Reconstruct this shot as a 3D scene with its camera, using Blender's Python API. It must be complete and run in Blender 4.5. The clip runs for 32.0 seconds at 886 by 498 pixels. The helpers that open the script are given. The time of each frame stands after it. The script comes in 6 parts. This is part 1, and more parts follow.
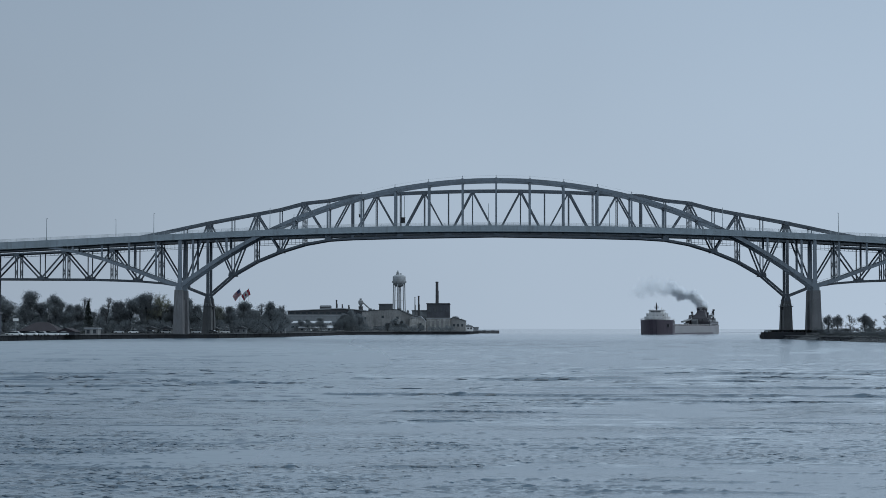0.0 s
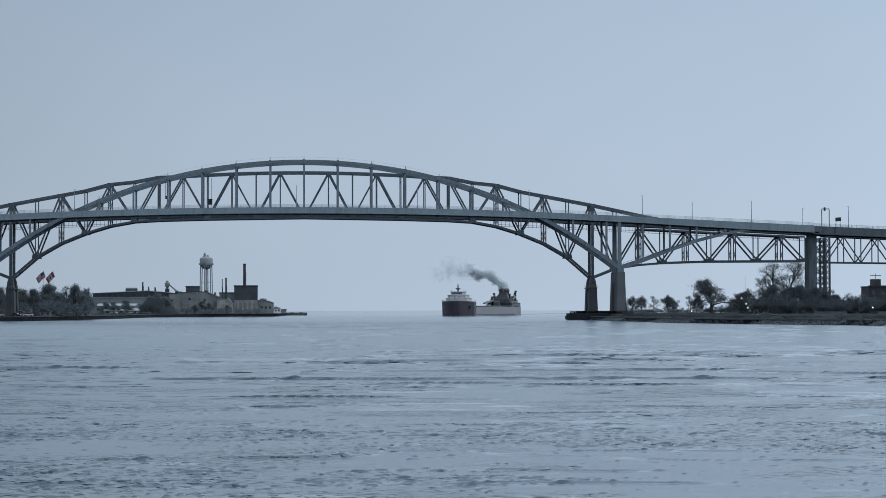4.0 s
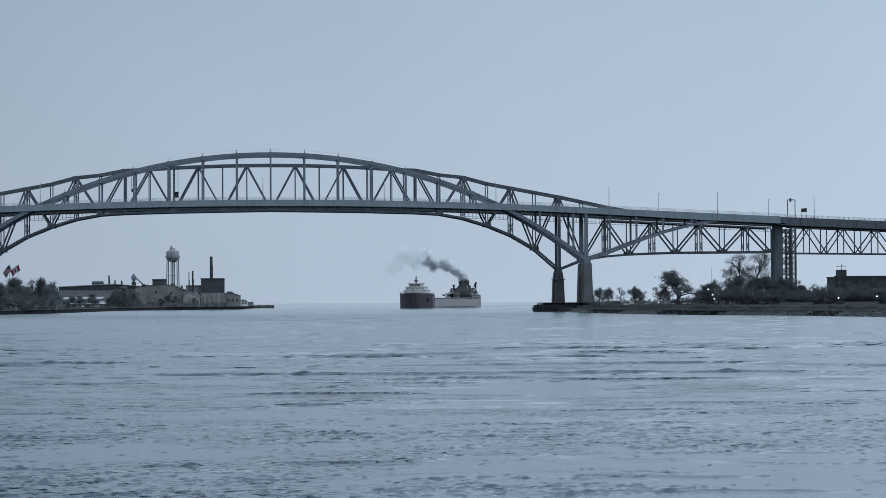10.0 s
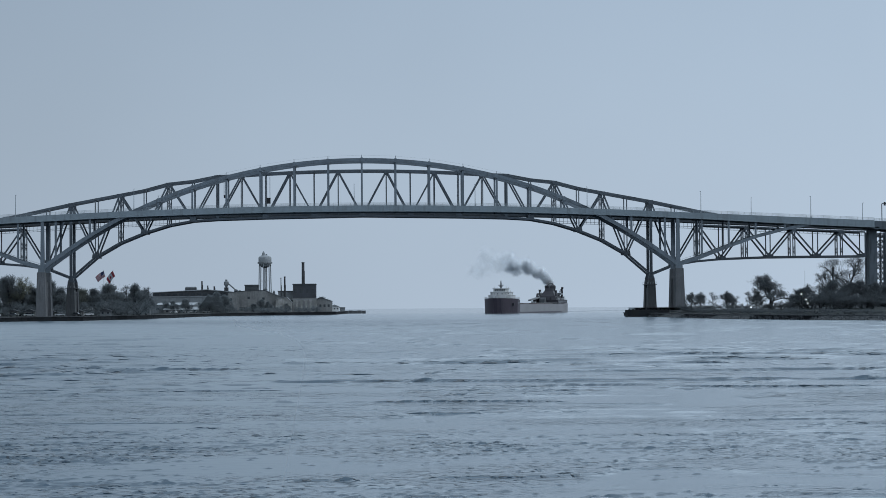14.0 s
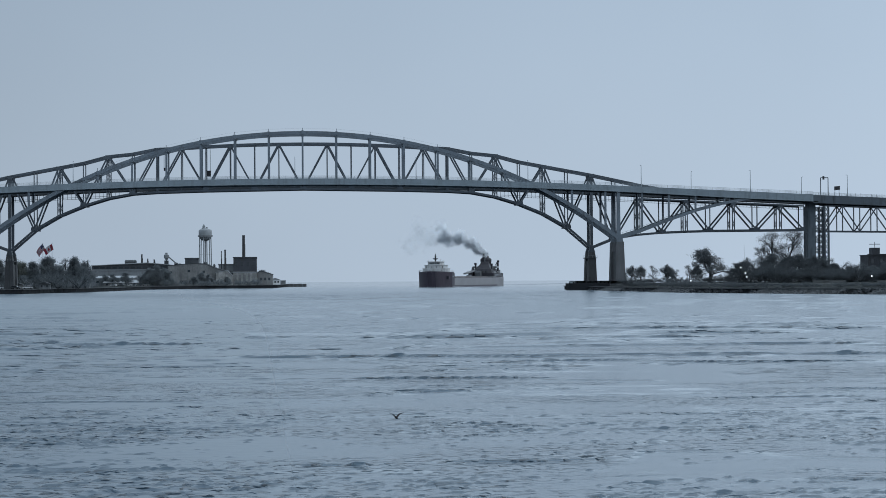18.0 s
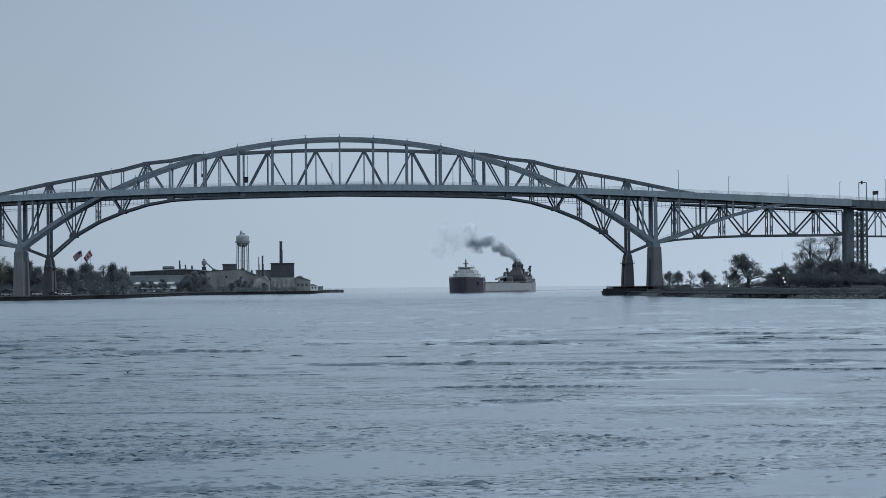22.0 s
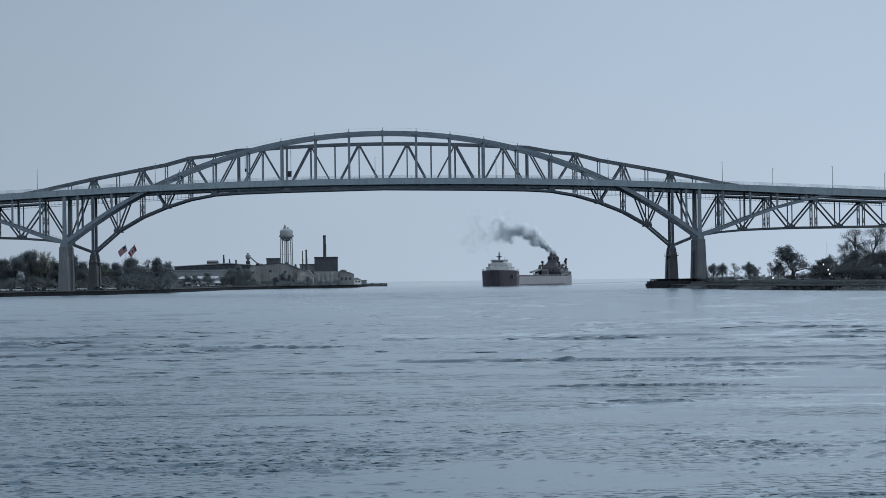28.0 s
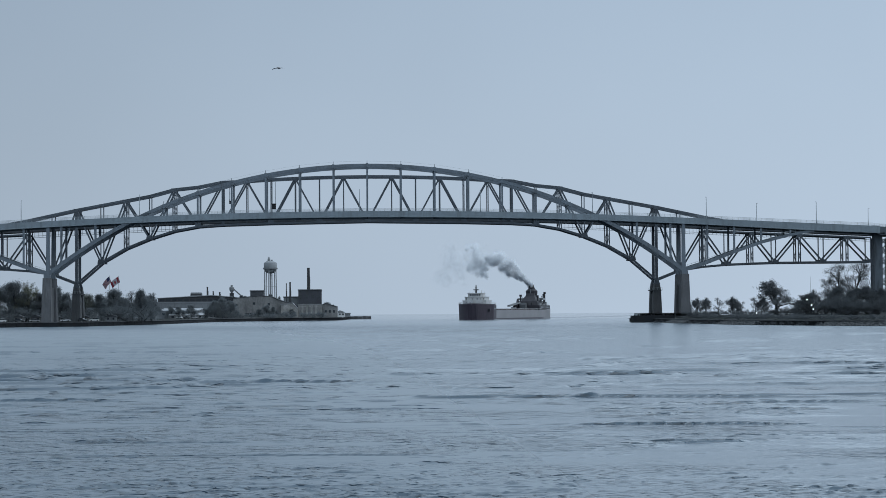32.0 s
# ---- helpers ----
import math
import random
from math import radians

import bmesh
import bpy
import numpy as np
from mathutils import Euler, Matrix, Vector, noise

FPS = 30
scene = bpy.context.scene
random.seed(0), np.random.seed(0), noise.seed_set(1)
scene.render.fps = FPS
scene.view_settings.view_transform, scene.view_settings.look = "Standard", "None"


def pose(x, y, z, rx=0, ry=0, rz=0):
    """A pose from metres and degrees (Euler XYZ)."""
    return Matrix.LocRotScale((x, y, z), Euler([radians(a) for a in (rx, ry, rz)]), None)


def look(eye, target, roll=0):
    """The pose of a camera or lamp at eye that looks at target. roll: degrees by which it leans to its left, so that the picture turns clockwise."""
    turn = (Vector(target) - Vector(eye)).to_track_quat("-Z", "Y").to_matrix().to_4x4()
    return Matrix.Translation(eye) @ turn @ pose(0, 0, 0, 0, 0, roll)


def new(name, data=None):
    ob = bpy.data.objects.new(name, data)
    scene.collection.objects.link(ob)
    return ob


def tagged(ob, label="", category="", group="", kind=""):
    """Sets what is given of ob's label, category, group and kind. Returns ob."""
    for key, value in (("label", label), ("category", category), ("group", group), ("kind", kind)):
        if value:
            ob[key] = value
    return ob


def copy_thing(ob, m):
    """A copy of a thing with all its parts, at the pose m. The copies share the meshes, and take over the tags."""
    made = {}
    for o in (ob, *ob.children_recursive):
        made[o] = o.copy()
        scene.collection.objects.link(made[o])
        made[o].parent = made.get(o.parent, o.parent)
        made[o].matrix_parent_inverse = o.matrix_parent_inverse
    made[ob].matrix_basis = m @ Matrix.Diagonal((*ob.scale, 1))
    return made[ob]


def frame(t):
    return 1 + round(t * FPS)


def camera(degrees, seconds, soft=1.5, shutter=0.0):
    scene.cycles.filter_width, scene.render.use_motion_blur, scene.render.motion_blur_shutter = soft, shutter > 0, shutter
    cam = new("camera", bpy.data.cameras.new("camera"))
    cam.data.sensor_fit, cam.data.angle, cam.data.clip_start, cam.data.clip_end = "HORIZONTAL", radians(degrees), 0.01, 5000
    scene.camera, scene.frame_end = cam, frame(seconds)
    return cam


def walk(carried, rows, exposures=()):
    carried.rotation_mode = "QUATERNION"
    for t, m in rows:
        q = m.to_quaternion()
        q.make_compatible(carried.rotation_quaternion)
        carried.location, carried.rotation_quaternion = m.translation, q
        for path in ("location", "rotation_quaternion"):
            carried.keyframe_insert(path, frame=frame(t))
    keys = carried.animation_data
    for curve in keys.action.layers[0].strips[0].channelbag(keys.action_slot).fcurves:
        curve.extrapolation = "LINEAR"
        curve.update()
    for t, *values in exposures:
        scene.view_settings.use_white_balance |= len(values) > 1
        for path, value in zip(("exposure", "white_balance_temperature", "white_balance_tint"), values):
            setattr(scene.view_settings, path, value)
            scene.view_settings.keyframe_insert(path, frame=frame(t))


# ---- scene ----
# Bridge lengths in metres: the camera stands on the span's axis, about 900 m south of the near bridge.
EYE = (0.0, 0.0, 5.2)
cam = camera(24.4, 32.0, soft=0.85)


def aim(yaw, pitch, roll):
    """The camera's pose, turned right by yaw and up by pitch degrees."""
    a, b = radians(yaw), radians(pitch)
    way = Vector((math.sin(a) * math.cos(b), math.cos(a) * math.cos(b), math.sin(b)))
    return look(EYE, Vector(EYE) + 100 * way, roll)


walk(cam, [
    (0.0, aim(-1.443, 2.169, 0.055)),
    (0.5, aim(1.168, 2.796, -0.105)),
    (1.0, aim(3.740, 3.104, -0.347)),
    (1.5, aim(4.799, 2.543, -0.007)),
    (2.0, aim(4.839, 1.787, 0.116)),
    (2.5, aim(4.600, 1.352, -0.028)),
    (3.0, aim(4.547, 1.171, 0.026)),
    (3.5, aim(4.227, 1.491, -0.111)),
    (4.0, aim(3.925, 1.660, -0.118)),
    (4.5, aim(2.702, 0.901, -0.083)),
    (6.5, aim(2.123, 0.326, 0.738)),
    (7.0, aim(-0.115, 0.670, 0.646)),
    (7.5, aim(-3.311, 1.698, -0.455)),
    (8.0, aim(-0.765, 2.962, -0.706)),
    (8.5, aim(2.630, 2.500, -0.125)),
    (9.0, aim(3.520, 1.659, 0.021)),
    (9.5, aim(4.224, 1.282, -0.105)),
    (10.0, aim(4.847, 1.436, -0.346)),
    (10.5, aim(5.501, 1.925, -0.574)),
    (11.0, aim(5.714, 2.299, -0.841)),
    (11.5, aim(5.691, 2.354, -1.208)),
    (12.0, aim(5.517, 2.292, -1.354)),
    (12.5, aim(4.604, 2.151, -1.061)),
    (13.0, aim(3.365, 1.989, -0.657)),
    (13.5, aim(2.299, 1.781, -0.428)),
    (15.5, aim(2.560, 1.198, -0.438)),
    (16.0, aim(2.897, 1.050, -0.452)),
    (16.5, aim(3.061, 0.917, -0.443)),
    (17.0, aim(3.250, 0.829, -0.469)),
    (17.5, aim(3.576, 0.673, -0.380)),
    (18.0, aim(3.949, 0.840, -0.397)),
    (18.5, aim(4.119, 1.144, -0.742)),
    (19.0, aim(4.004, 1.463, -1.074)),
    (19.5, aim(3.890, 1.767, -1.212)),
    (20.0, aim(3.632, 1.924, -1.263)),
    (20.5, aim(3.247, 1.637, -0.791)),
    (21.0, aim(2.970, 1.146, -0.450)),
    (21.5, aim(2.799, 0.978, -0.444)),
    (22.0, aim(2.915, 1.006, -0.484)),
    (22.5, aim(3.040, 1.148, -0.521)),
    (23.0, aim(2.945, 1.112, -0.611)),
    (23.5, aim(2.699, 0.708, -0.633)),
    (24.0, aim(2.508, 0.561, -0.597)),
    (24.5, aim(2.533, 0.765, -0.689)),
    (25.0, aim(2.436, 1.009, -0.702)),
    (25.5, aim(1.892, 1.336, -0.771)),
    (26.0, aim(1.631, 1.194, -0.717)),
    (26.5, aim(1.752, 0.891, -0.688)),
    (28.5, aim(1.627, 0.831, -0.769)),
    (29.0, aim(1.432, 1.129, -0.768)),
    (29.5, aim(1.332, 1.601, -0.785)),
    (30.0, aim(1.456, 2.007, -0.823)),
    (30.5, aim(1.527, 2.188, -0.821)),
    (31.0, aim(1.637, 2.059, -0.823)),
    (31.5, aim(1.973, 2.111, -0.772)),
    (32.0, aim(2.153, 1.757, -0.423))
], [(0.0, -0.08), (2.0, -0.07), (4.0, 0.0), (7.0, -0.04), (8.5, -0.06), (10.5, 0.0), (12.5, -0.06), (17.0, -0.03), (24.0, 0.0), (32.0, 0.0)])

# ---- sky and light: a flat, bright overcast ----
world = bpy.data.worlds.new("overcast")
scene.world = world
world.use_nodes = True
wt = world.node_tree
wt.nodes.clear()
w_out = wt.nodes.new("ShaderNodeOutputWorld")
w_bg = wt.nodes.new("ShaderNodeBackground")
w_sky = wt.nodes.new("ShaderNodeTexSky")
w_sky.sky_type = "NISHITA"
w_sky.sun_disc = False
w_sky.sun_elevation = radians(38)
w_sky.sun_rotation = radians(115)
w_sky.dust_density = 4.0
w_scale = wt.nodes.new("ShaderNodeMix")
w_scale.data_type = "RGBA"
w_scale.blend_type = "MULTIPLY"
w_scale.inputs[0].default_value = 1.0
w_scale.inputs[7].default_value = (0.10, 0.10, 0.10, 1)
wt.links.new(w_sky.outputs[0], w_scale.inputs[6])
w_co = wt.nodes.new("ShaderNodeTexCoord")
w_sep = wt.nodes.new("ShaderNodeSeparateXYZ")
wt.links.new(w_co.outputs["Generated"], w_sep.inputs[0])
w_ramp = wt.nodes.new("ShaderNodeValToRGB")
w_ramp.color_ramp.elements[0].position = 0.0
w_ramp.color_ramp.elements[0].color = (0.442, 0.542, 0.664, 1)
w_ramp.color_ramp.elements[1].position = 1.0
w_ramp.color_ramp.elements[1].color = (1.08, 1.30, 1.51, 1)
w_mid = w_ramp.color_ramp.elements.new(0.178)
w_mid.color = (0.350, 0.447, 0.567, 1)
w_low = w_ramp.color_ramp.elements.new(0.205)
w_low.color = (0.95, 1.20, 1.44, 1)
w_hi = w_ramp.color_ramp.elements.new(0.42)
w_hi.color = (1.00, 1.23, 1.46, 1)
wt.links.new(w_sep.outputs[2], w_ramp.inputs[0])
# the cloud is a little brighter towards the east, and faintly uneven
w_east = wt.nodes.new("ShaderNodeMapRange")
w_east.inputs[1].default_value, w_east.inputs[2].default_value = -0.30, 0.60
w_east.inputs[3].default_value, w_east.inputs[4].default_value = 0.84, 1.46
wt.links.new(w_sep.outputs[0], w_east.inputs[0])
w_noise = wt.nodes.new("ShaderNodeTexNoise")
w_noise.inputs["Scale"].default_value = 5.0
w_noise.inputs["Detail"].default_value = 3.0
wt.links.new(w_co.outputs["Generated"], w_noise.inputs["Vector"])
w_cl = wt.nodes.new("ShaderNodeMapRange")
w_cl.inputs[1].default_value, w_cl.inputs[2].default_value = 0.3, 0.7
w_cl.inputs[3].default_value, w_cl.inputs[4].default_value = 0.97, 1.03
wt.links.new(w_noise.outputs[0], w_cl.inputs[0])
w_mul = wt.nodes.new("ShaderNodeMath")
w_mul.operation = "MULTIPLY"
wt.links.new(w_east.outputs[0], w_mul.inputs[0])
wt.links.new(w_cl.outputs[0], w_mul.inputs[1])
w_grade = wt.nodes.new("ShaderNodeMix")
w_grade.data_type = "RGBA"
w_grade.blend_type = "MULTIPLY"
w_grade.inputs[0].default_value = 1.0
wt.links.new(w_ramp.outputs[0], w_grade.inputs[6])
wt.links.new(w_mul.outputs[0], w_grade.inputs[7])
w_mix = wt.nodes.new("ShaderNodeMix")
w_mix.data_type = "RGBA"
w_mix.inputs[0].default_value = 0.90
wt.links.new(w_scale.outputs[2], w_mix.inputs[6])
wt.links.new(w_grade.outputs[2], w_mix.inputs[7])
wt.links.new(w_mix.outputs[2], w_bg.inputs[0])
w_bg.inputs[1].default_value = 1.0
wt.links.new(w_bg.outputs[0], w_out.inputs[0])

sun_data = bpy.data.lights.new("sun", "SUN")
sun_data.energy, sun_data.angle, sun_data.color = 0.5, radians(25), (1.0, 0.96, 0.9)
sun = new("sun", sun_data)
sun.matrix_basis = look((300, -60, 260), (0, 0, 0))


# ---- materials ----
def mat(name, base, rough=0.7, metal=0.0, vary=0.25, scale=0.5, fine=6.0, bump=0.02, stain=None, per_object=0.0, island=0.0, two=None, spec=0.3):
    """A surface with broad patches, fine grain and slight relief; base is its own colour. scale, fine: patches and grains a metre."""
    m = bpy.data.materials.new(name)
    m.use_nodes = True
    t = m.node_tree
    b = t.nodes["Principled BSDF"]
    b.inputs["Roughness"].default_value = rough
    b.inputs["Metallic"].default_value = metal
    b.inputs["Specular IOR Level"].default_value = spec
    co = t.nodes.new("ShaderNodeTexCoord")
    big = t.nodes.new("ShaderNodeTexNoise")
    big.inputs["Scale"].default_value, big.inputs["Detail"].default_value = scale, 4.0
    small = t.nodes.new("ShaderNodeTexNoise")
    small.inputs["Scale"].default_value, small.inputs["Detail"].default_value = fine, 5.0
    for n in (big, small):
        t.links.new(co.outputs["Object"], n.inputs["Vector"])
    ramp = t.nodes.new("ShaderNodeValToRGB")
    lo = [max(0.0, c * (1 - vary)) for c in base]
    hi = [min(1.0, c * (1 + vary)) for c in (two or base)]
    ramp.color_ramp.elements[0].position, ramp.color_ramp.elements[1].position = 0.3, 0.72
    ramp.color_ramp.elements[0].color, ramp.color_ramp.elements[1].color = (*lo, 1), (*hi, 1)
    t.links.new(big.outputs[0], ramp.inputs[0])
    grain = t.nodes.new("ShaderNodeMapRange")
    grain.inputs[1].default_value, grain.inputs[2].default_value = 0.25, 0.75
    grain.inputs[3].default_value, grain.inputs[4].default_value = 1 - vary * 0.7, 1 + vary * 0.7
    t.links.new(small.outputs[0], grain.inputs[0])
    mul = t.nodes.new("ShaderNodeMix")
    mul.data_type, mul.blend_type = "RGBA", "MULTIPLY"
    mul.inputs[0].default_value = 1.0
    t.links.new(ramp.outputs[0], mul.inputs[6])
    t.links.new(grain.outputs[0], mul.inputs[7])
    last = mul.outputs[2]
    if stain:
        st = t.nodes.new("ShaderNodeTexNoise")
        st.inputs["Scale"].default_value, st.inputs["Detail"].default_value = 0.8, 6.0
        mp = t.nodes.new("ShaderNodeMapping")
        mp.inputs["Scale"].default_value = (1.0, 1.0, 0.12)
        t.links.new(co.outputs["Object"], mp.inputs[0])
        t.links.new(mp.outputs[0], st.inputs["Vector"])
        sr = t.nodes.new("ShaderNodeMapRange")
        sr.inputs[1].default_value, sr.inputs[2].default_value = 0.52, 0.72
        t.links.new(st.outputs[0], sr.inputs[0])
        sm = t.nodes.new("ShaderNodeMix")
        sm.data_type = "RGBA"
        sm.inputs[7].default_value = (*stain, 1)
        t.links.new(sr.outputs[0], sm.inputs[0])
        t.links.new(last, sm.inputs[6])
        last = sm.outputs[2]
    if per_object or island:
        src = t.nodes.new("ShaderNodeObjectInfo") if per_object else t.nodes.new("ShaderNodeNewGeometry")
        mr = t.nodes.new("ShaderNodeMapRange")
        k = per_object or island
        mr.inputs[3].default_value, mr.inputs[4].default_value = 1 - k, 1 + k
        t.links.new(src.outputs["Random" if per_object else "Random Per Island"], mr.inputs[0])
        om = t.nodes.new("ShaderNodeMix")
        om.data_type, om.blend_type = "RGBA", "MULTIPLY"
        om.inputs[0].default_value = 1.0
        t.links.new(last, om.inputs[6])
        t.links.new(mr.outputs[0], om.inputs[7])
        last = om.outputs[2]
    t.links.new(last, b.inputs["Base Color"])
    if bump:
        bp = t.nodes.new("ShaderNodeBump")
        bp.inputs["Strength"].default_value, bp.inputs["Distance"].default_value = 0.5, bump
        t.links.new(small.outputs[0], bp.inputs["Height"])
        t.links.new(bp.outputs[0], b.inputs["Normal"])
    return m


M_ARCH = mat("painted_arch_steel", (0.100, 0.122, 0.146), 0.55, vary=0.12, scale=0.15, fine=1.2, stain=(0.070, 0.082, 0.095), per_object=0.06)
M_GIRDER = mat("pale_girder_paint", (0.150, 0.183, 0.208), 0.6, vary=0.12, scale=0.1, fine=0.9, stain=(0.115, 0.138, 0.156), per_object=0.012)
M_TRUSS = mat("dark_truss_paint", (0.054, 0.067, 0.083), 0.6, vary=0.18, scale=0.2, fine=1.5, stain=(0.042, 0.048, 0.056), per_object=0.12)
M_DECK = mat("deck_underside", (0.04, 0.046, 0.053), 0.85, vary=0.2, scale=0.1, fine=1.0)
M_APPROACH = mat("dull_approach_girder", (0.060, 0.075, 0.090), 0.7, vary=0.12, scale=0.1, fine=0.8, stain=(0.03, 0.035, 0.04), per_object=0.05)
M_CONC = mat("grey_pier_concrete", (0.084, 0.088, 0.096), 0.9, vary=0.16, scale=0.12, fine=1.4, bump=0.05, stain=(0.055, 0.058, 0.06), per_object=0.04)
M_CONC_D = mat("dark_old_concrete", (0.060, 0.064, 0.069), 0.92, vary=0.2, scale=0.15, fine=1.2, bump=0.05, stain=(0.035, 0.037, 0.04))
M_PALEPLATE = mat("pale_sign_plate", (0.22, 0.22, 0.21), 0.6, vary=0.1)
M_RAIL = mat("galvanised_rail", (0.20, 0.23, 0.25), 0.5, 0.3, vary=0.1, bump=0)
M_DARK = mat("black_painted_metal", (0.018, 0.02, 0.024), 0.6, vary=0.2, bump=0)
# grass, stone and bark: a slight blue of distance haze is in the colour
M_GRASS = mat("hazy_spring_grass", (0.014, 0.017, 0.018), 0.95, vary=0.35, scale=0.05, fine=0.8, bump=0.1, two=(0.019, 0.022, 0.022), spec=0.04)
M_STONE = mat("hazy_riprap_stone", (0.026, 0.029, 0.033), 0.95, vary=0.3, scale=0.3, fine=2.0, bump=0.08, island=0.45)
M_WALL = mat("wet_steel_seawall", (0.013, 0.015, 0.018), 0.85, vary=0.3, scale=0.2, fine=1.5, stain=(0.020, 0.019, 0.019), spec=0.08)
M_PATH = mat("pale_concrete_path", (0.09, 0.094, 0.096), 0.9, vary=0.1, scale=0.1, fine=1.0)
M_ASPH = mat("worn_asphalt", (0.055, 0.057, 0.06), 0.9, vary=0.2, scale=0.08, fine=1.5)
M_BARK = mat("hazy_grey_bark", (0.040, 0.043, 0.047), 0.95, vary=0.3, scale=1.0, fine=6.0)


def leaf_mat(name, base, two, let_through=0.45):
    """Thin leaves: they pass part of the light on."""
    m = mat(name, base, 0.85, vary=0.2, scale=0.3, fine=2.0, bump=0, island=0.12, two=two, spec=0.15)
    t = m.node_tree
    b = t.nodes["Principled BSDF"]
    tr = t.nodes.new("ShaderNodeBsdfTranslucent")
    t.links.new(b.inputs["Base Color"].links[0].from_socket, tr.inputs[0])
    mx = t.nodes.new("ShaderNodeMixShader")
    mx.inputs[0].default_value = let_through
    t.links.new(b.outputs[0], mx.inputs[1])
    t.links.new(tr.outputs[0], mx.inputs[2])
    t.links.new(mx.outputs[0], t.nodes["Material Output"].inputs[0])
    return m


# distance haze is put into these three leaf colours, making them paler or bluer
M_LEAF = leaf_mat("hazy_young_grey_green_leaves", (0.138, 0.152, 0.142), (0.155, 0.168, 0.152), 0.5)
M_LEAF_D = leaf_mat("hazy_budding_leaves", (0.132, 0.150, 0.164), (0.146, 0.164, 0.174), 0.5)
M_LEAF_E = leaf_mat("hazy_dark_twigs_and_buds", (0.080, 0.092, 0.103), (0.090, 0.102, 0.111))
M_LEAF_Y = leaf_mat("yellow_green_new_leaves", (0.165, 0.175, 0.145), (0.18, 0.19, 0.155))
M_FIR = leaf_mat("dark_needles", (0.035, 0.046, 0.042), (0.04, 0.05, 0.045), 0.2)


def water_material():
    """Moving river water: dark depth, mirror skin, long low waves, patches of ripple and flat slicks."""
    m = bpy.data.materials.new("river_water")
    m.use_nodes = True
    t = m.node_tree
    b = t.nodes["Principled BSDF"]
    b.inputs["Base Color"].default_value = (0.026, 0.051, 0.076, 1)
    b.inputs["Roughness"].default_value = 0.20
    b.inputs["IOR"].default_value = 1.42
    co = t.nodes.new("ShaderNodeTexCoord")

    def layer(sx, sy, detail, rough=0.55):
        mp = t.nodes.new("ShaderNodeMapping")
        mp.inputs["Scale"].default_value = (sx, sy, 1)
        n = t.nodes.new("ShaderNodeTexNoise")
        n.inputs["Scale"].default_value, n.inputs["Detail"].default_value, n.inputs["Roughness"].default_value = 1.0, detail, rough
        t.links.new(co.outputs["Object"], mp.inputs[0])
        t.links.new(mp.outputs[0], n.inputs["Vector"])
        return n.outputs[0]

    def math_node(op, a, c):
        n = t.nodes.new("ShaderNodeMath")
        n.operation = op
        for i, v in enumerate((a, c)):
            if isinstance(v, (int, float)):
                n.inputs[i].default_value = v
            else:
                t.links.new(v, n.inputs[i])
        return n.outputs[0]

    def ramp(v, lo, hi, a=0.0, c=1.0):
        n = t.nodes.new("ShaderNodeMapRange")
        n.interpolation_type = "SMOOTHSTEP"
        n.inputs[1].default_value, n.inputs[2].default_value, n.inputs[3].default_value, n.inputs[4].default_value = lo, hi, a, c
        t.links.new(v, n.inputs[0])
        return n.outputs[0]

    # a fine skin of ripple over the modelled waves; rougher in midstream, a still mirror far out
    split = t.nodes.new("ShaderNodeSeparateXYZ")
    t.links.new(co.outputs["Object"], split.inputs[0])
    off = split.outputs[1]
    bearing = math_node("DIVIDE", split.outputs[0], math_node("MAXIMUM", off, 20.0))
    gusts = ramp(math_node("ADD", layer(0.085, 0.13, 2.0), ramp(bearing, -0.16, 0.12, 0.07, -0.03)), 0.44, 0.60)
    near = math_node("MULTIPLY", math_node("MULTIPLY", ramp(layer(2.2, 3.6, 1.0), 0.53, 0.70), gusts), ramp(off, 80.0, 150.0, 0.30, 0.0))
    middle = math_node("MULTIPLY", math_node("MULTIPLY", ramp(layer(0.55, 1.25, 1.5), 0.55, 0.71), gusts), math_node("MULTIPLY", ramp(off, 75.0, 120.0, 0.0, 1.0), ramp(off, 150.0, 340.0, 1.05, 0.0)))
    height = math_node("ADD", math_node("MULTIPLY", layer(1.1, 1.3, 2.0), ramp(off, 40.0, 400.0, 0.020, 0.050)), math_node("ADD", near, middle))
    lee = math_node("MULTIPLY", ramp(bearing, -0.16, 0.06, 0.18, 0.01), ramp(off, 180.0, 600.0, 1.0, 0.6))
    t.links.new(math_node("ADD", ramp(off, 800.0, 1800.0, 0.21, 0.06), lee), b.inputs["Roughness"])
    bp = t.nodes.new("ShaderNodeBump")
    bp.inputs["Strength"].default_value, bp.inputs["Distance"].default_value = 1.0, 1.0
    t.links.new(height, bp.inputs["Height"])
    t.links.new(bp.outputs[0], b.inputs["Normal"])
    return m


M_WATER = water_material()


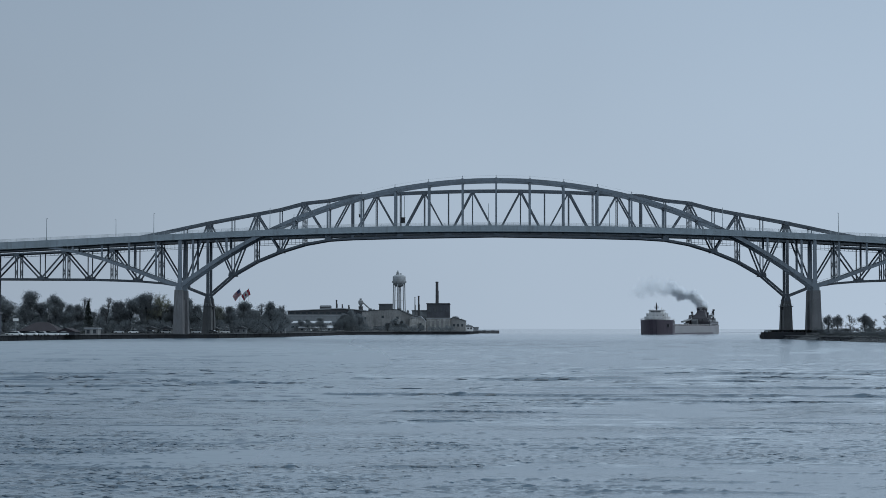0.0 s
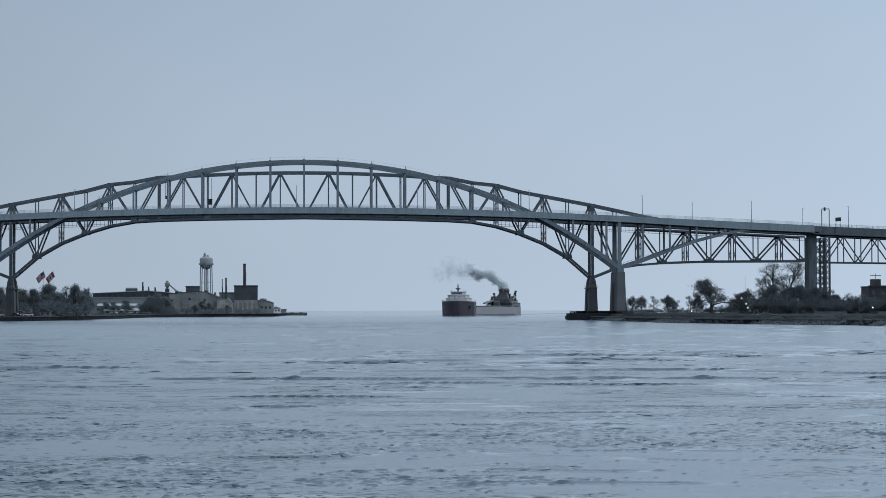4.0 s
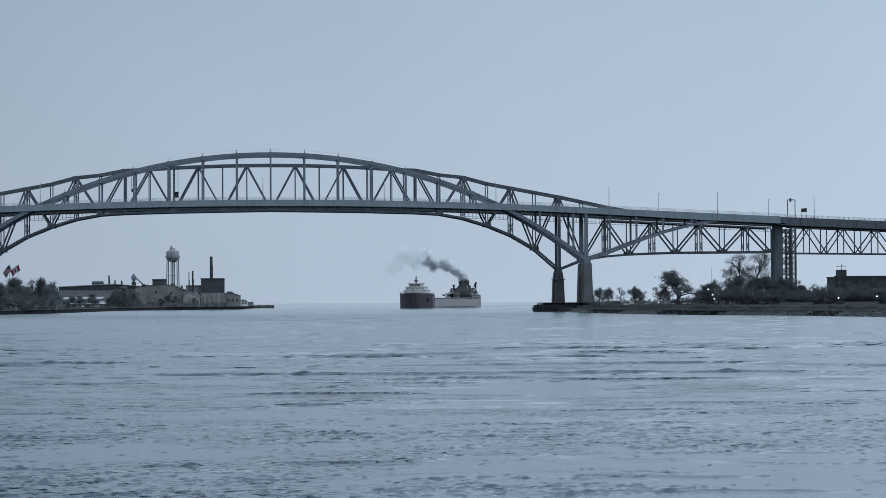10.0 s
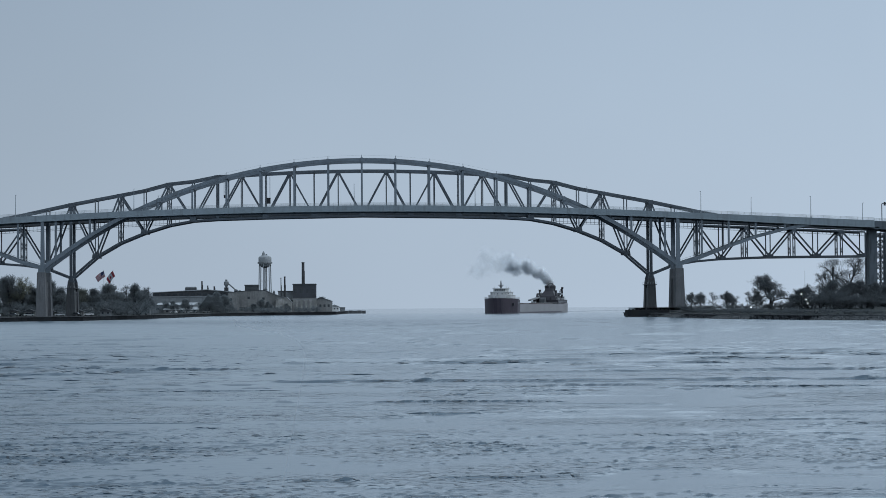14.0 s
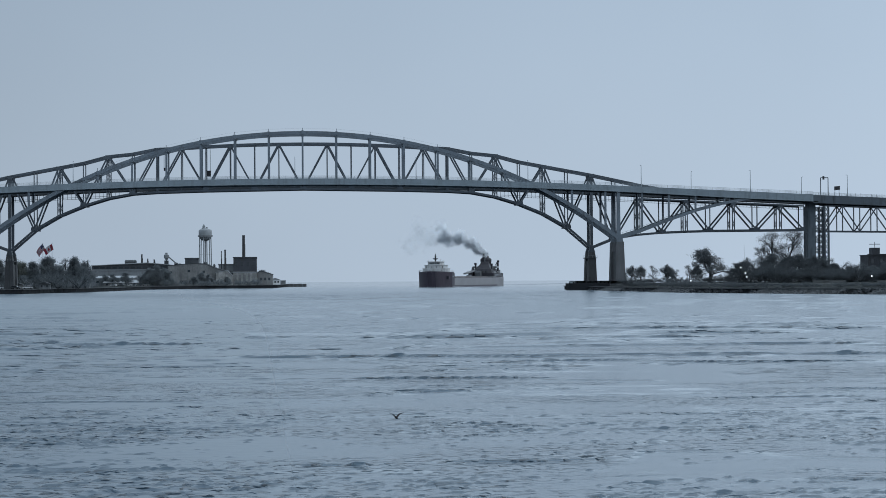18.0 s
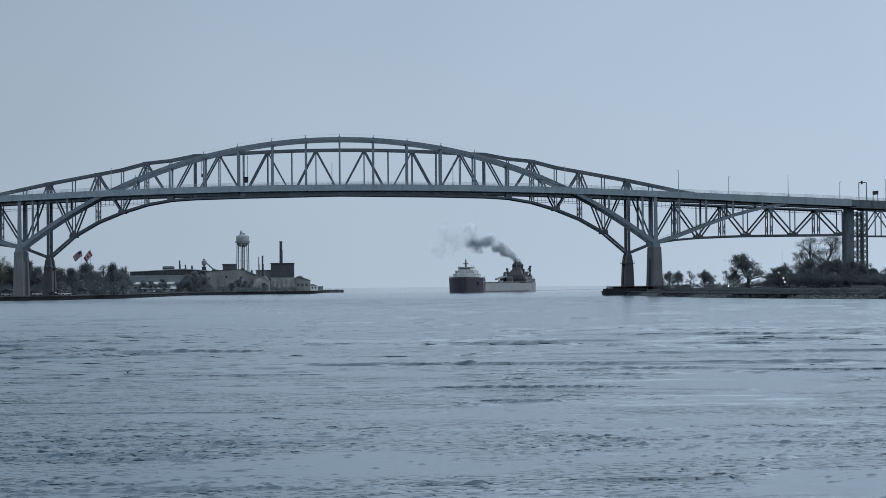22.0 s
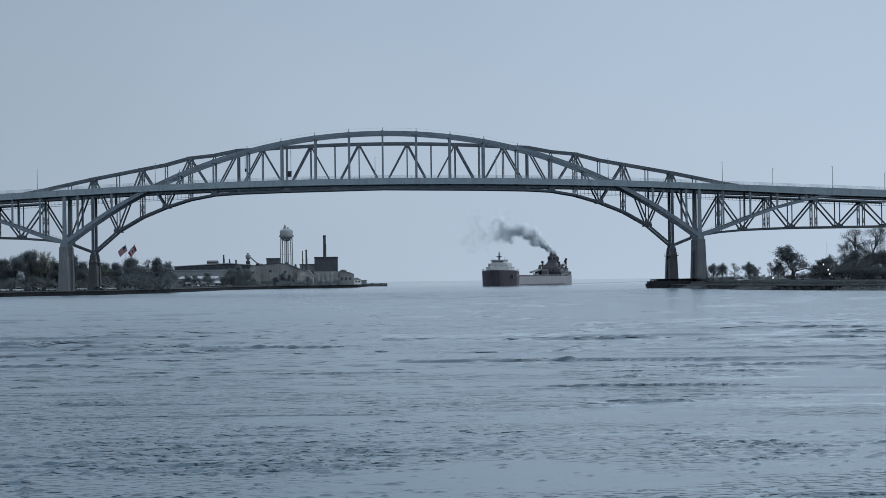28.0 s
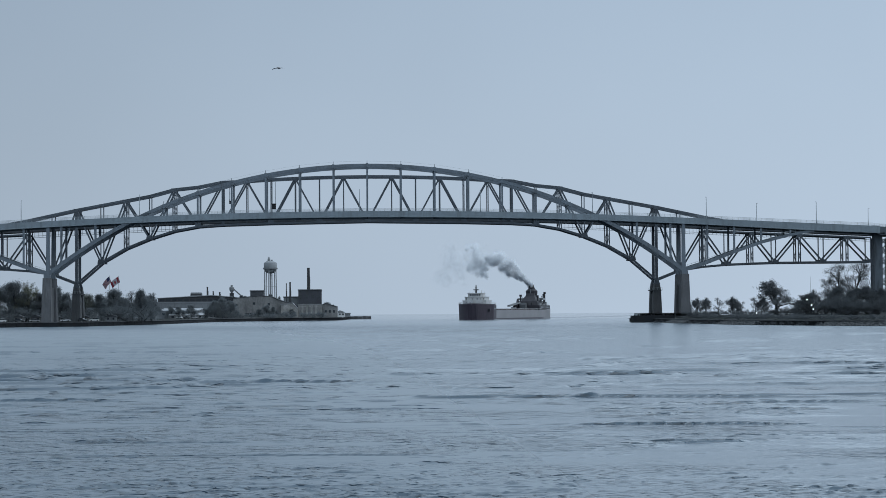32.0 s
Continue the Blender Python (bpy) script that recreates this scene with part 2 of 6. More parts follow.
# ---- building blocks ----
class Geo:
    """Collects the faces of one mesh."""

    def __init__(self):
        self.v, self.f = [], []

    def add(self, verts, faces):
        n = len(self.v)
        self.v += [tuple(p) for p in verts]
        self.f += [tuple(i + n for i in f) for f in faces]
        return self

    def box(self, x0, y0, z0, x1, y1, z1):
        return self.add([(x0, y0, z0), (x1, y0, z0), (x1, y1, z0), (x0, y1, z0), (x0, y0, z1), (x1, y0, z1), (x1, y1, z1), (x0, y1, z1)],
                        [(0, 3, 2, 1), (4, 5, 6, 7), (0, 1, 5, 4), (1, 2, 6, 5), (2, 3, 7, 6), (3, 0, 4, 7)])

    def beam(self, a, b, deep, wide):
        """A bar from a to b; deep: across it in the upright plane, wide: along y for bars in x and z."""
        a, b = Vector(a), Vector(b)
        w = (b - a).normalized()
        side = Vector((0, 1, 0)) if abs(w.y) < 0.9 else Vector((1, 0, 0))
        up = w.cross(side).normalized() * deep / 2
        side = side.normalized() * wide / 2
        return self.add([a - up - side, a + up - side, a + up + side, a - up + side, b - up - side, b + up - side, b + up + side, b - up + side],
                        [(0, 1, 2, 3), (7, 6, 5, 4), (0, 4, 5, 1), (1, 5, 6, 2), (2, 6, 7, 3), (3, 7, 4, 0)])

    def rod(self, a, b, r, r2=None, n=8):
        a, b = Vector(a), Vector(b)
        r2 = r if r2 is None else r2
        q = (b - a).to_track_quat("Z", "Y")
        ring = [Vector((math.cos(i * math.tau / n), math.sin(i * math.tau / n), 0)) for i in range(n)]
        return self.add([a + q @ (p * r) for p in ring] + [b + q @ (p * r2) for p in ring],
                        [(i, (i + 1) % n, n + (i + 1) % n, n + i) for i in range(n)] + [tuple(range(n - 1, -1, -1)), tuple(range(n, 2 * n))])

    def lathe(self, prof, x=0.0, y=0.0, n=20):
        """A turned body about the upright line through x, y; prof: rows of radius and height."""
        vs = [(x + r * math.cos(i * math.tau / n), y + r * math.sin(i * math.tau / n), z) for r, z in prof for i in range(n)]
        fs = [(k * n + i, k * n + (i + 1) % n, (k + 1) * n + (i + 1) % n, (k + 1) * n + i) for k in range(len(prof) - 1) for i in range(n)]
        fs += [tuple(range(n - 1, -1, -1)), tuple((len(prof) - 1) * n + i for i in range(n))]
        return self.add(vs, fs)

    def prism(self, pts, y0, y1):
        """An outline in x and z, drawn out from y0 to y1."""
        n = len(pts)
        return self.add([(x, y0, z) for x, z in pts] + [(x, y1, z) for x, z in pts],
                        [tuple(range(n)), tuple(range(2 * n - 1, n - 1, -1))] + [(i, i + n, (i + 1) % n + n, (i + 1) % n) for i in range(n)])

    def slab(self, pts, z0, z1):
        """An outline in x and y, drawn up from z0 to z1."""
        n = len(pts)
        return self.add([(x, y, z0) for x, y in pts] + [(x, y, z1) for x, y in pts],
                        [tuple(range(n - 1, -1, -1)), tuple(range(n, 2 * n))] + [(i, (i + 1) % n, (i + 1) % n + n, i + n) for i in range(n)])

    def mesh(self, name, material, smooth=False):
        me = bpy.data.meshes.new(name)
        me.from_pydata(self.v, [], self.f)
        me.validate()
        bm = bmesh.new()
        bm.from_mesh(me)
        bmesh.ops.recalc_face_normals(bm, faces=bm.faces)
        bm.to_mesh(me)
        bm.free()
        me.materials.append(material)
        if smooth:
            me.shade_smooth()
        return me


def part(name, geo, material, parent, label="", smooth=False):
    """Links a body as ONE mesh object under a thing or a part. geo: a Geo or a mesh."""
    me = geo if isinstance(geo, bpy.types.Mesh) else geo.mesh(name, material, smooth)
    ob = new(name, me)
    ob.parent = parent
    if label:
        ob["label"] = label
    return ob


def thing(name, label, category, at=(0, 0, 0), group="", kind=""):
    ob = new(name)
    ob.location = at
    ob.empty_display_size = 0.5
    return tagged(ob, label, category, group, kind)


def solid(name, geo, material, label, category="", kind="", group="", smooth=False):
    return tagged(new(name, geo.mesh(name, material, smooth)), label, category, group, kind)


# ---- water and land ----
def lattice(x, y, seed):
    """Smooth value noise between 0 and 1, over arrays."""
    table = np.random.RandomState(seed).rand(256, 256)
    i, j = np.floor(x).astype(int), np.floor(y).astype(int)
    u, v = x - i, y - j
    u, v = u * u * (3 - 2 * u), v * v * (3 - 2 * v)
    i0, i1, j0, j1 = i % 256, (i + 1) % 256, j % 256, (j + 1) % 256
    return (table[i0, j0] * (1 - u) + table[i1, j0] * u) * (1 - v) + (table[i0, j1] * (1 - u) + table[i1, j1] * u) * v


def ramp01(v, lo, hi):
    v = np.clip((v - lo) / (hi - lo), 0, 1)
    return v * v * (3 - 2 * v)


def fractal(x, y, sx, sy, seed):
    return 0.66 * lattice(x / sx, y / sy, seed) + 0.34 * lattice(x / sx * 2.3, y / sy * 2.1, seed + 1)


# crest length and depth, height, span of shore distance over which they fade in and out, crowding, seed
RIPPLES = [
    (0.45, 0.17, 0.044, -1, 0, 65, 95, 0.25, 14),
    (0.80, 0.22, 0.044, -1, 0, 75, 115, 0.32, 10),
    (2.2, 0.75, 0.075, 75, 120, 170, 260, 0.34, 20),
    (10.0, 4.6, 0.24, 190, 320, 600, 900, 0.33, 30),
]
# seam length and depth, width, height, patch size, span of distance, seed
SEAMS = [
    (12.0, 4.0, 0.026, 0.075, 7.0, 20, 40, 100, 150, 60),
    (30.0, 9.0, 0.014, 0.28, 18.0, 70, 110, 190, 260, 70),
    (44.0, 13.0, 0.011, 0.30, 30.0, 90, 130, 210, 280, 110),
    (36.0, 12.0, 0.012, 0.30, 24.0, 90, 140, 210, 280, 130),
]


def wave_height(x, y):
    """Calm water with short crests crowded into ruffled patches, and thin ridges where currents meet."""
    lee = np.clip(-0.0042 * x, -0.11, 0.13)
    wind = ramp01(fractal(x, y, 17, 22, 2) + lee, 0.42, 0.58)
    patch = ramp01(fractal(x, y, 10.0, 6.5, 3) + 0.7 * lee, 0.49, 0.58)
    streak = ramp01(fractal(x, y, 9.0, 1.3, 5), 0.38, 0.60)
    ruffled = np.maximum(patch * (0.70 + 0.30 * wind), 0.55 * wind) * (0.35 + 0.65 * streak) + 0.05
    out = np.zeros_like(x)
    for cx, cy, high, y0, y1, y2, y3, crowd, sd in RIPPLES:
        n = fractal(x + 0.15 * y, y, cx, cy, sd) + crowd * (ruffled - 1)
        out += high * ramp01(n, 0.56, 0.70) * ramp01(y, y0, y1) * (1 - ramp01(y, y2, y3))
    for sx, sy, width, high, size, y0, y1, y2, y3, sd in SEAMS:
        d = np.abs(fractal(x, y + 0.05 * x, sx, sy, sd) - 0.5)
        cut = ramp01(fractal(x, y, size, size * 0.8, sd + 4), 0.48, 0.60) * (0.70 + 0.30 * lattice(x / 5.0, y / 2.0, sd + 8))
        half = np.maximum(width, 0.09 * np.maximum(y / 95, 1) ** 1.9 / sy)
        out += np.minimum(high, 0.95 * half * sy) * (1 - ramp01(d, 0.0, half)) * cut * ramp01(y, y0, y1) * (1 - ramp01(y, y2, y3))
    return out + 0.016 * fractal(x, y, 2.2, 1.3, 90)


def water_sheet():
    """One sheet out to the horizon, finely divided off the south shore."""
    ys = [-400.0, -40.0, 15.0, 34.0]
    y = 40.0
    while y < 780:
        ys.append(y)
        y += 0.08 if y < 95 else 0.08 * (y / 95) ** 1.9
    ys += list(np.linspace(790, 1800, 90)) + [2400, 3300, 4940]
    ys = np.array(ys)
    us = np.concatenate([[-1.0], np.linspace(-0.34, 0.37, 470), [1.0]])
    gx = us[None, :] * (np.maximum(ys, 20.0) + 26.0)[:, None]
    gx[:, 0], gx[:, -1] = -2600, 2600
    gy = np.repeat(ys[:, None], len(us), 1)
    gz = wave_height(gx, gy)
    keep = ramp01(gy, 34, 40) * (1 - ramp01(gy, 900, 1700)) * (1 - ramp01(np.abs(us)[None, :] * np.ones_like(gy), 0.33, 0.349))
    gz = gz * keep
    n, m = gx.shape
    me = bpy.data.meshes.new("water")
    idx = np.arange(n * m).reshape(n, m)
    quads = np.stack([idx[:-1, :-1], idx[:-1, 1:], idx[1:, 1:], idx[1:, :-1]], -1).reshape(-1, 4)
    me.vertices.add(n * m)
    me.vertices.foreach_set("co", np.stack([gx, gy, gz], -1).astype(np.float32).ravel())
    me.loops.add(quads.size)
    me.loops.foreach_set("vertex_index", quads.astype(np.int32).ravel())
    me.polygons.add(len(quads))
    me.polygons.foreach_set("loop_start", np.arange(0, quads.size, 4, dtype=np.int32))
    me.update(calc_edges=True)
    me.shade_smooth()
    me.materials.append(M_WATER)
    ob = new("water", me)
    return tagged(ob, "grey-blue rippled river water with drifting wind streaks", kind="structure") or ob


water = water_sheet()
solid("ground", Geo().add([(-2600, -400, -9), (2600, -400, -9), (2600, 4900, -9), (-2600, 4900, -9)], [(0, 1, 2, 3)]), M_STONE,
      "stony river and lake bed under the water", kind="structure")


def bank(name, shore, inland, top, rise, label):
    """Land behind a shoreline: a steep edge, a flat verge and a low rise, out to the inland points."""
    g = Geo()
    rows = [(0.0, -8.9), (0.0, top), (9.0, top + 0.15), (30.0, top + rise), (70.0, top + rise)]
    n = len(shore)
    vs = []
    for d, z in rows:
        for (x, y), (ix, iy) in zip(shore, inland):
            w = Vector((ix - x, iy - y))
            w = w.normalized() * min(d, w.length * 0.9)
            vs.append((x + w.x, y + w.y, z + (0.12 * noise.noise((x * 0.05, y * 0.05, d)) if d else 0)))
    vs += [(x, y, top + rise) for x, y in inland]
    g.add(vs, [(k * n + i, k * n + i + 1, (k + 1) * n + i + 1, (k + 1) * n + i) for k in range(len(rows)) for i in range(n - 1)])
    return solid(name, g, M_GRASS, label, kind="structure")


WEST = [(-330, 330), (-230, 440), (-186, 540), (-177, 635), (-169, 740), (-158, 840), (-142, 878), (-120, 890), (-112, 960), (-101, 1060), (-93, 1270), (-62, 1352), (-42, 1384), (-17, 1398), (-13, 1600), (-13, 1640), (-120, 1720)]
WEST_IN = [(-2500, 330), (-2500, 440), (-2500, 540), (-2500, 640), (-2500, 760), (-2500, 860), (-2500, 950), (-2500, 1000), (-2500, 1100), (-2500, 1250), (-2500, 1420), (-2500, 1560), (-2500, 1610), (-2500, 1650), (-2500, 1720), (-2500, 1800), (-2500, 2000)]
EAST = [(420, 240), (230, 400), (172, 520), (160, 600), (141, 650), (130, 710), (127, 800), (125, 880), (123, 893), (123, 955), (160, 1015), (330, 1200)]
EAST_IN = [(2500, 240), (2500, 400), (2500, 520), (2500, 600), (2500, 660), (2500, 720), (2500, 800), (2500, 880), (2500, 900), (2500, 960), (2500, 1100), (2500, 1400)]
bank("land_west", WEST, WEST_IN, 1.5, 0.5, "low grassy west bank with a dark seawall edge")
bank("land_east", EAST, EAST_IN, 1.5, 1.2, "low grassy east bank rising behind a stony edge")


def seawall(name, pts, top, label):
    """Sheet-pile panels along a shoreline, with a capping beam."""
    w = thing(name, label, "seawall", kind="structure")
    cap = Geo()
    for (x0, y0), (x1, y1) in zip(pts, pts[1:]):
        a, b = Vector((x0, y0)), Vector((x1, y1))
        run = (b - a)
        count = max(1, int(run.length / 24))
        out = Vector((run.y, -run.x)).normalized()
        if out.dot(Vector((0, 0)) - a) < 0:
            out = -out
        for k in range(count):
            p, q = a + run * (k / count), a + run * ((k + 1) / count)
            g = Geo()
            steps = 10
            for s in range(steps):
                u, v = p + (q - p) * (s / steps), p + (q - p) * ((s + 0.94) / steps)
                o = out * (0.13 if s % 2 else 0.08)
                g.slab([(u.x, u.y), (v.x, v.y), (v.x + o.x, v.y + o.y), (u.x + o.x, u.y + o.y)], -3, top)
            part("wall_panel", g, M_WALL, w)
        o = out * 0.5
        cap.slab([(a.x, a.y), (b.x, b.y), (b.x + o.x, b.y + o.y), (a.x + o.x, a.y + o.y)], top + 0.004, top + 0.34)
    part("capping_beam", cap, M_CONC_D, w)
    return w


seawall("seawall", WEST[1:15], 1.75, "dark wet steel seawall along the west shore")


# ---- the near bridge: a continuous tied arch ----
NEAR, NEAR_W = 900.0, 15.0
CX = 0.7


def deck_z(x):
    """Top of the near bridge's edge girder."""
    a = abs(x)
    return 49.7 - 0.000187 * a * a if a < 140 else 46.03 - 0.048 * (a - 140)


def rib_z(x):
    """Middle line of the arch rib."""
    return 69.9 - 0.00206 * x * x - 1.85e-8 * x ** 4


def near_bridge():
    br = thing("arch_bridge", "pale grey steel tied-arch road bridge on concrete piers", "bridge")
    panel = 14.85
    xs_main = [i * panel for i in range(-9, 10)]
    for side, y in (("near", NEAR), ("far", NEAR + NEAR_W)):
        # arch rib, in straight box pieces between the hangers
        xs = [-139.4] + [i * panel for i in range(-9, 10)] + [139.4]
        for a, b in zip(xs, xs[1:]):
            g = Geo()
            for k in range(3):
                u, v = a + (b - a) * k / 3, a + (b - a) * (k + 1) / 3
                d = 1.30 + 0.40 * (abs((u + v) / 2) / 139.4) ** 1.5
                g.beam((u + CX, y, rib_z(u)), (v + CX, y, rib_z(v)), d, 1.1)
            part("arch_rib", g, M_ARCH, br)
            gp = Geo().box(b + CX - 0.5, y - 0.58, rib_z(b) - 0.9, b + CX + 0.5, y + 0.58, rib_z(b) + 0.9)
            if abs(b) < 139:
                part("splice_plate", gp, M_ARCH, br)
        # hangers above the roadway, posts below it
        for x in xs_main:
            top, deck = rib_z(x), deck_z(x)
            if top - deck > 1.5:
                part("hanger", Geo().box(x + CX - 0.40, y - 0.3, deck - 0.2, x + CX + 0.40, y + 0.3, top), M_ARCH, br)
            elif deck - top > 4:
                part("spandrel_post", Geo().box(x + CX - 0.45, y - 0.4, top, x + CX + 0.45, y + 0.4, deck - 1.2), M_ARCH, br)
        # haunches of the side spans
        for s in (-1, 1):
            hx = [139.4, 150, 162, 174, 187, 200, 212]
            hz = [22.9, 26.2, 30.8, 34.9, 38.2, 40.6, 42.0]
            for k in range(6):
                part("haunch_rib", Geo().beam((s * hx[k] + CX, y, hz[k]), (s * hx[k + 1] + CX, y, hz[k + 1]), 1.45 - 0.07 * k, 1.1), M_ARCH, br)
                if y == NEAR and k < 5:
                    a, b = Vector((s * hx[k] + CX, y - 0.4, hz[k] + 0.7)), Vector((s * hx[k + 1] + CX, y - 0.4, hz[k + 1] + 0.7))
                    g = Geo().beam(a + Vector((0, 0, 1.1)), b + Vector((0, 0, 1.1)), 0.09, 0.09)
                    for j in range(6):
                        p = a + (b - a) * j / 6
                        g.box(p.x - 0.06, p.y - 0.06, p.z - 0.3, p.x + 0.06, p.y + 0.06, p.z + 1.1)
                    part("rib_handrail", g, M_RAIL, br)
            for k in (1, 2, 3, 4):
                g = Geo().box(s * hx[k] + CX - 0.4, y - 0.4, hz[k], s * hx[k] + CX + 0.4, y + 0.4, deck_z(hx[k]) - 1.2)
                part("spandrel_post", g, M_ARCH, br)
            part("pier_post", Geo().prism([(s * 139.4 + CX - 0.95, 22), (s * 139.4 + CX + 0.95, 22), (s * 139.4 + CX + 0.65, 44.8), (s * 139.4 + CX - 0.65, 44.8)], y - 0.6, y + 0.6), M_ARCH, br)
        # edge girder, in lengths
        edges = [-227 + i * 454 / 30 for i in range(31)]
        for a, b in zip(edges, edges[1:]):
            d = lambda x: 2.6 if abs(x) < 150 else 2.6 + 0.5 * min(1, (abs(x) - 150) / 40)
            g = Geo().prism([(a + CX, deck_z(a) - d(a)), (b + CX, deck_z(b) - d(b)), (b + CX, deck_z(b)), (a + CX, deck_z(a))], y - 0.7, y + 0.5)
            g.prism([(a + CX + 0.01, deck_z(a) - d(a) - 0.12), (b + CX - 0.01, deck_z(b) - d(b) - 0.12), (b + CX - 0.01, deck_z(b) - d(b)), (a + CX + 0.01, deck_z(a) - d(a))], y - 0.95, y + 0.7)
            part("edge_girder", g, M_GIRDER, br)
        # railing
        for a, b in zip(edges, edges[1:]):
            g = Geo()
            for h in (0.35, 0.75, 1.15):
                g.beam((a + CX, y - 0.5, deck_z(a) + h), (b + CX, y - 0.5, deck_z(b) + h), 0.10, 0.10)
            for k in range(6):
                x = a + (b - a) * k / 6
                g.box(x + CX - 0.04, y - 0.54, deck_z(x), x + CX + 0.04, y - 0.46, deck_z(x) + 1.15)
            part("railing", g, M_RAIL, br)
    # handline and small beacons along the arch's top
    for i in range(-6, 6):
        a, b = i * panel, (i + 1) * panel
        part("handline", Geo().beam((a + CX, NEAR, rib_z(a) + 1.9), (b + CX, NEAR, rib_z(b) + 1.9), 0.035, 0.035), M_RAIL, br)
        part("beacon_post", Geo().box(a + CX - 0.1, NEAR - 0.1, rib_z(a) + 0.6, a + CX + 0.1, NEAR + 0.1, rib_z(a) + 2.1), M_TRUSS, br)
    # arch bracing between the ribs
    for i in range(-6, 7):
        x = i * panel
        part("cross_brace", Geo().box(x + CX - 0.35, NEAR + 0.56, rib_z(x) - 0.35, x + CX + 0.35, NEAR + NEAR_W - 0.56, rib_z(x) + 0.35), M_ARCH, br)
    # roadway slab and floor beams
    g = Geo()
    edges = [-227 + i * 454 / 40 for i in range(41)]
    for a, b in zip(edges, edges[1:]):
        g.prism([(a + CX, deck_z(a) - 1.0), (b + CX, deck_z(b) - 1.0), (b + CX, deck_z(b) - 0.35), (a + CX, deck_z(a) - 0.35)], NEAR + 0.52, NEAR + NEAR_W - 0.72)
    part("roadway", g, M_ASPH, br)
    for i in range(-15, 16):
        x = i * panel
        if abs(x) < 226:
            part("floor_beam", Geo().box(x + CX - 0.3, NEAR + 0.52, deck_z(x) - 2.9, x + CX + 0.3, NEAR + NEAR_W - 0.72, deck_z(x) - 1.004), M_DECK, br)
    # main piers: two tapered legs each with a cap and a base
    for s in (-1, 1):
        x = s * 139.8 + CX
        pier = part("pier", Geo().box(x - 3.6, NEAR - 3.6, -4, x + 3.6, NEAR + NEAR_W + 3.6, 1.9), M_CONC, br)
        if s > 0:
            part("pier_sign", Geo().box(x - 1.2, NEAR - 3.72, 0.5, x + 0.8, NEAR - 3.604, 1.7), M_PALEPLATE, pier, "small pale sign plate")
        for y in (NEAR, NEAR + NEAR_W):
            g = Geo()
            w0, w1 = 2.25, 1.65
            g.add([(x - w0, y - 3, 1.9), (x + w0, y - 3, 1.9), (x + w0, y + 3, 1.9), (x - w0, y + 3, 1.9), (x - w1, y - 2.2, 21.2), (x + w1, y - 2.2, 21.2), (x + w1, y + 2.2, 21.2), (x - w1, y + 2.2, 21.2)],
                  [(0, 3, 2, 1), (4, 5, 6, 7), (0, 1, 5, 4), (1, 2, 6, 5), (2, 3, 7, 6), (3, 0, 4, 7)])
            part("pier_leg", g, M_CONC, pier)
            part("bearing", Geo().box(x - 1.4, y - 1.2, 21.2, x + 1.4, y + 1.2, 22.6), M_ARCH, pier)
        part("pier_web", Geo().box(x - 1.0, NEAR + 3.1, 1.9, x + 1.0, NEAR + NEAR_W - 3.1, 17.0), M_CONC, pier)
    # outer piers of the arch spans
    for x, w in ((-224.4, 2.1), (228.1, 1.75)):
        pier = part("outer_pier", Geo().box(x - 3.0, NEAR + 2, 0.5, x + 3.0, NEAR + 13, 3.0), M_CONC_D, br)
        part("pier_shaft", Geo().box(x - w, NEAR + 4, 3.0, x + w, NEAR + 9.0, 38.3), M_APPROACH, pier)
        part("pier_cap", Geo().prism([(x - w, 38.3), (x + w, 38.3), (x + w + 0.1, 38.9), (x - w - 0.1, 38.9)], NEAR - 0.6, NEAR + NEAR_W + 0.6), M_APPROACH, pier)
    # approach girders and columns beyond
    for s, x0, cols in ((1, 227.7, (283.6, 338)), (-1, 226.3, (280, 334))):
        for k in range(12):
            a, b = x0 + k * 12, x0 + (k + 1) * 12
            za, zb = 41.6 - 0.043 * (a - 227), 41.6 - 0.043 * (b - 227)
            for y in (NEAR, NEAR + NEAR_W):
                part("approach_girder", Geo().prism([(s * a, za - 3.6), (s * b, zb - 3.6), (s * b, zb), (s * a, za)], y - 0.6, y + 0.4), M_APPROACH, br)
                g = Geo()
                for h in (0.4, 0.8, 1.15):
                    g.beam((s * a, y - 0.4, za + h), (s * b, y - 0.4, zb + h), 0.1, 0.1)
                for j in range(5):
                    xx = a + (b - a) * j / 5
                    g.box(s * xx - 0.07, y - 0.47, za - 0.5, s * xx + 0.07, y - 0.33, za + 1.15)
                part("railing", g, M_RAIL, br)
            part("roadway", Geo().prism([(s * a, za - 1.0), (s * b, zb - 1.0), (s * b, zb - 0.4), (s * a, za - 0.4)], NEAR + 0.42, NEAR + NEAR_W - 0.62), M_ASPH, br)
        for c in cols:
            zc = 41.6 - 0.043 * (c - 227) - 3.6
            part("approach_column", Geo().box(s * c - 1.45, NEAR + 5, 0.5, s * c + 1.45, NEAR + 8.5, zc - 2.6), M_APPROACH, br)
            part("column_cap", Geo().prism([(s * c - 1.45, zc - 2.6), (s * c + 1.45, zc - 2.6), (s * c + 2.2, zc - 0.3), (s * c + 2.2, zc), (s * c - 2.2, zc), (s * c - 2.2, zc - 0.3)], NEAR - 0.6, NEAR + NEAR_W + 0.6), M_APPROACH, br)
    return br


near_bridge()

# ---- the far bridge: an older cantilever truss ----
FAR, FAR_W = 938.0, 10.5
HALF = 11.05
FC = 0.9


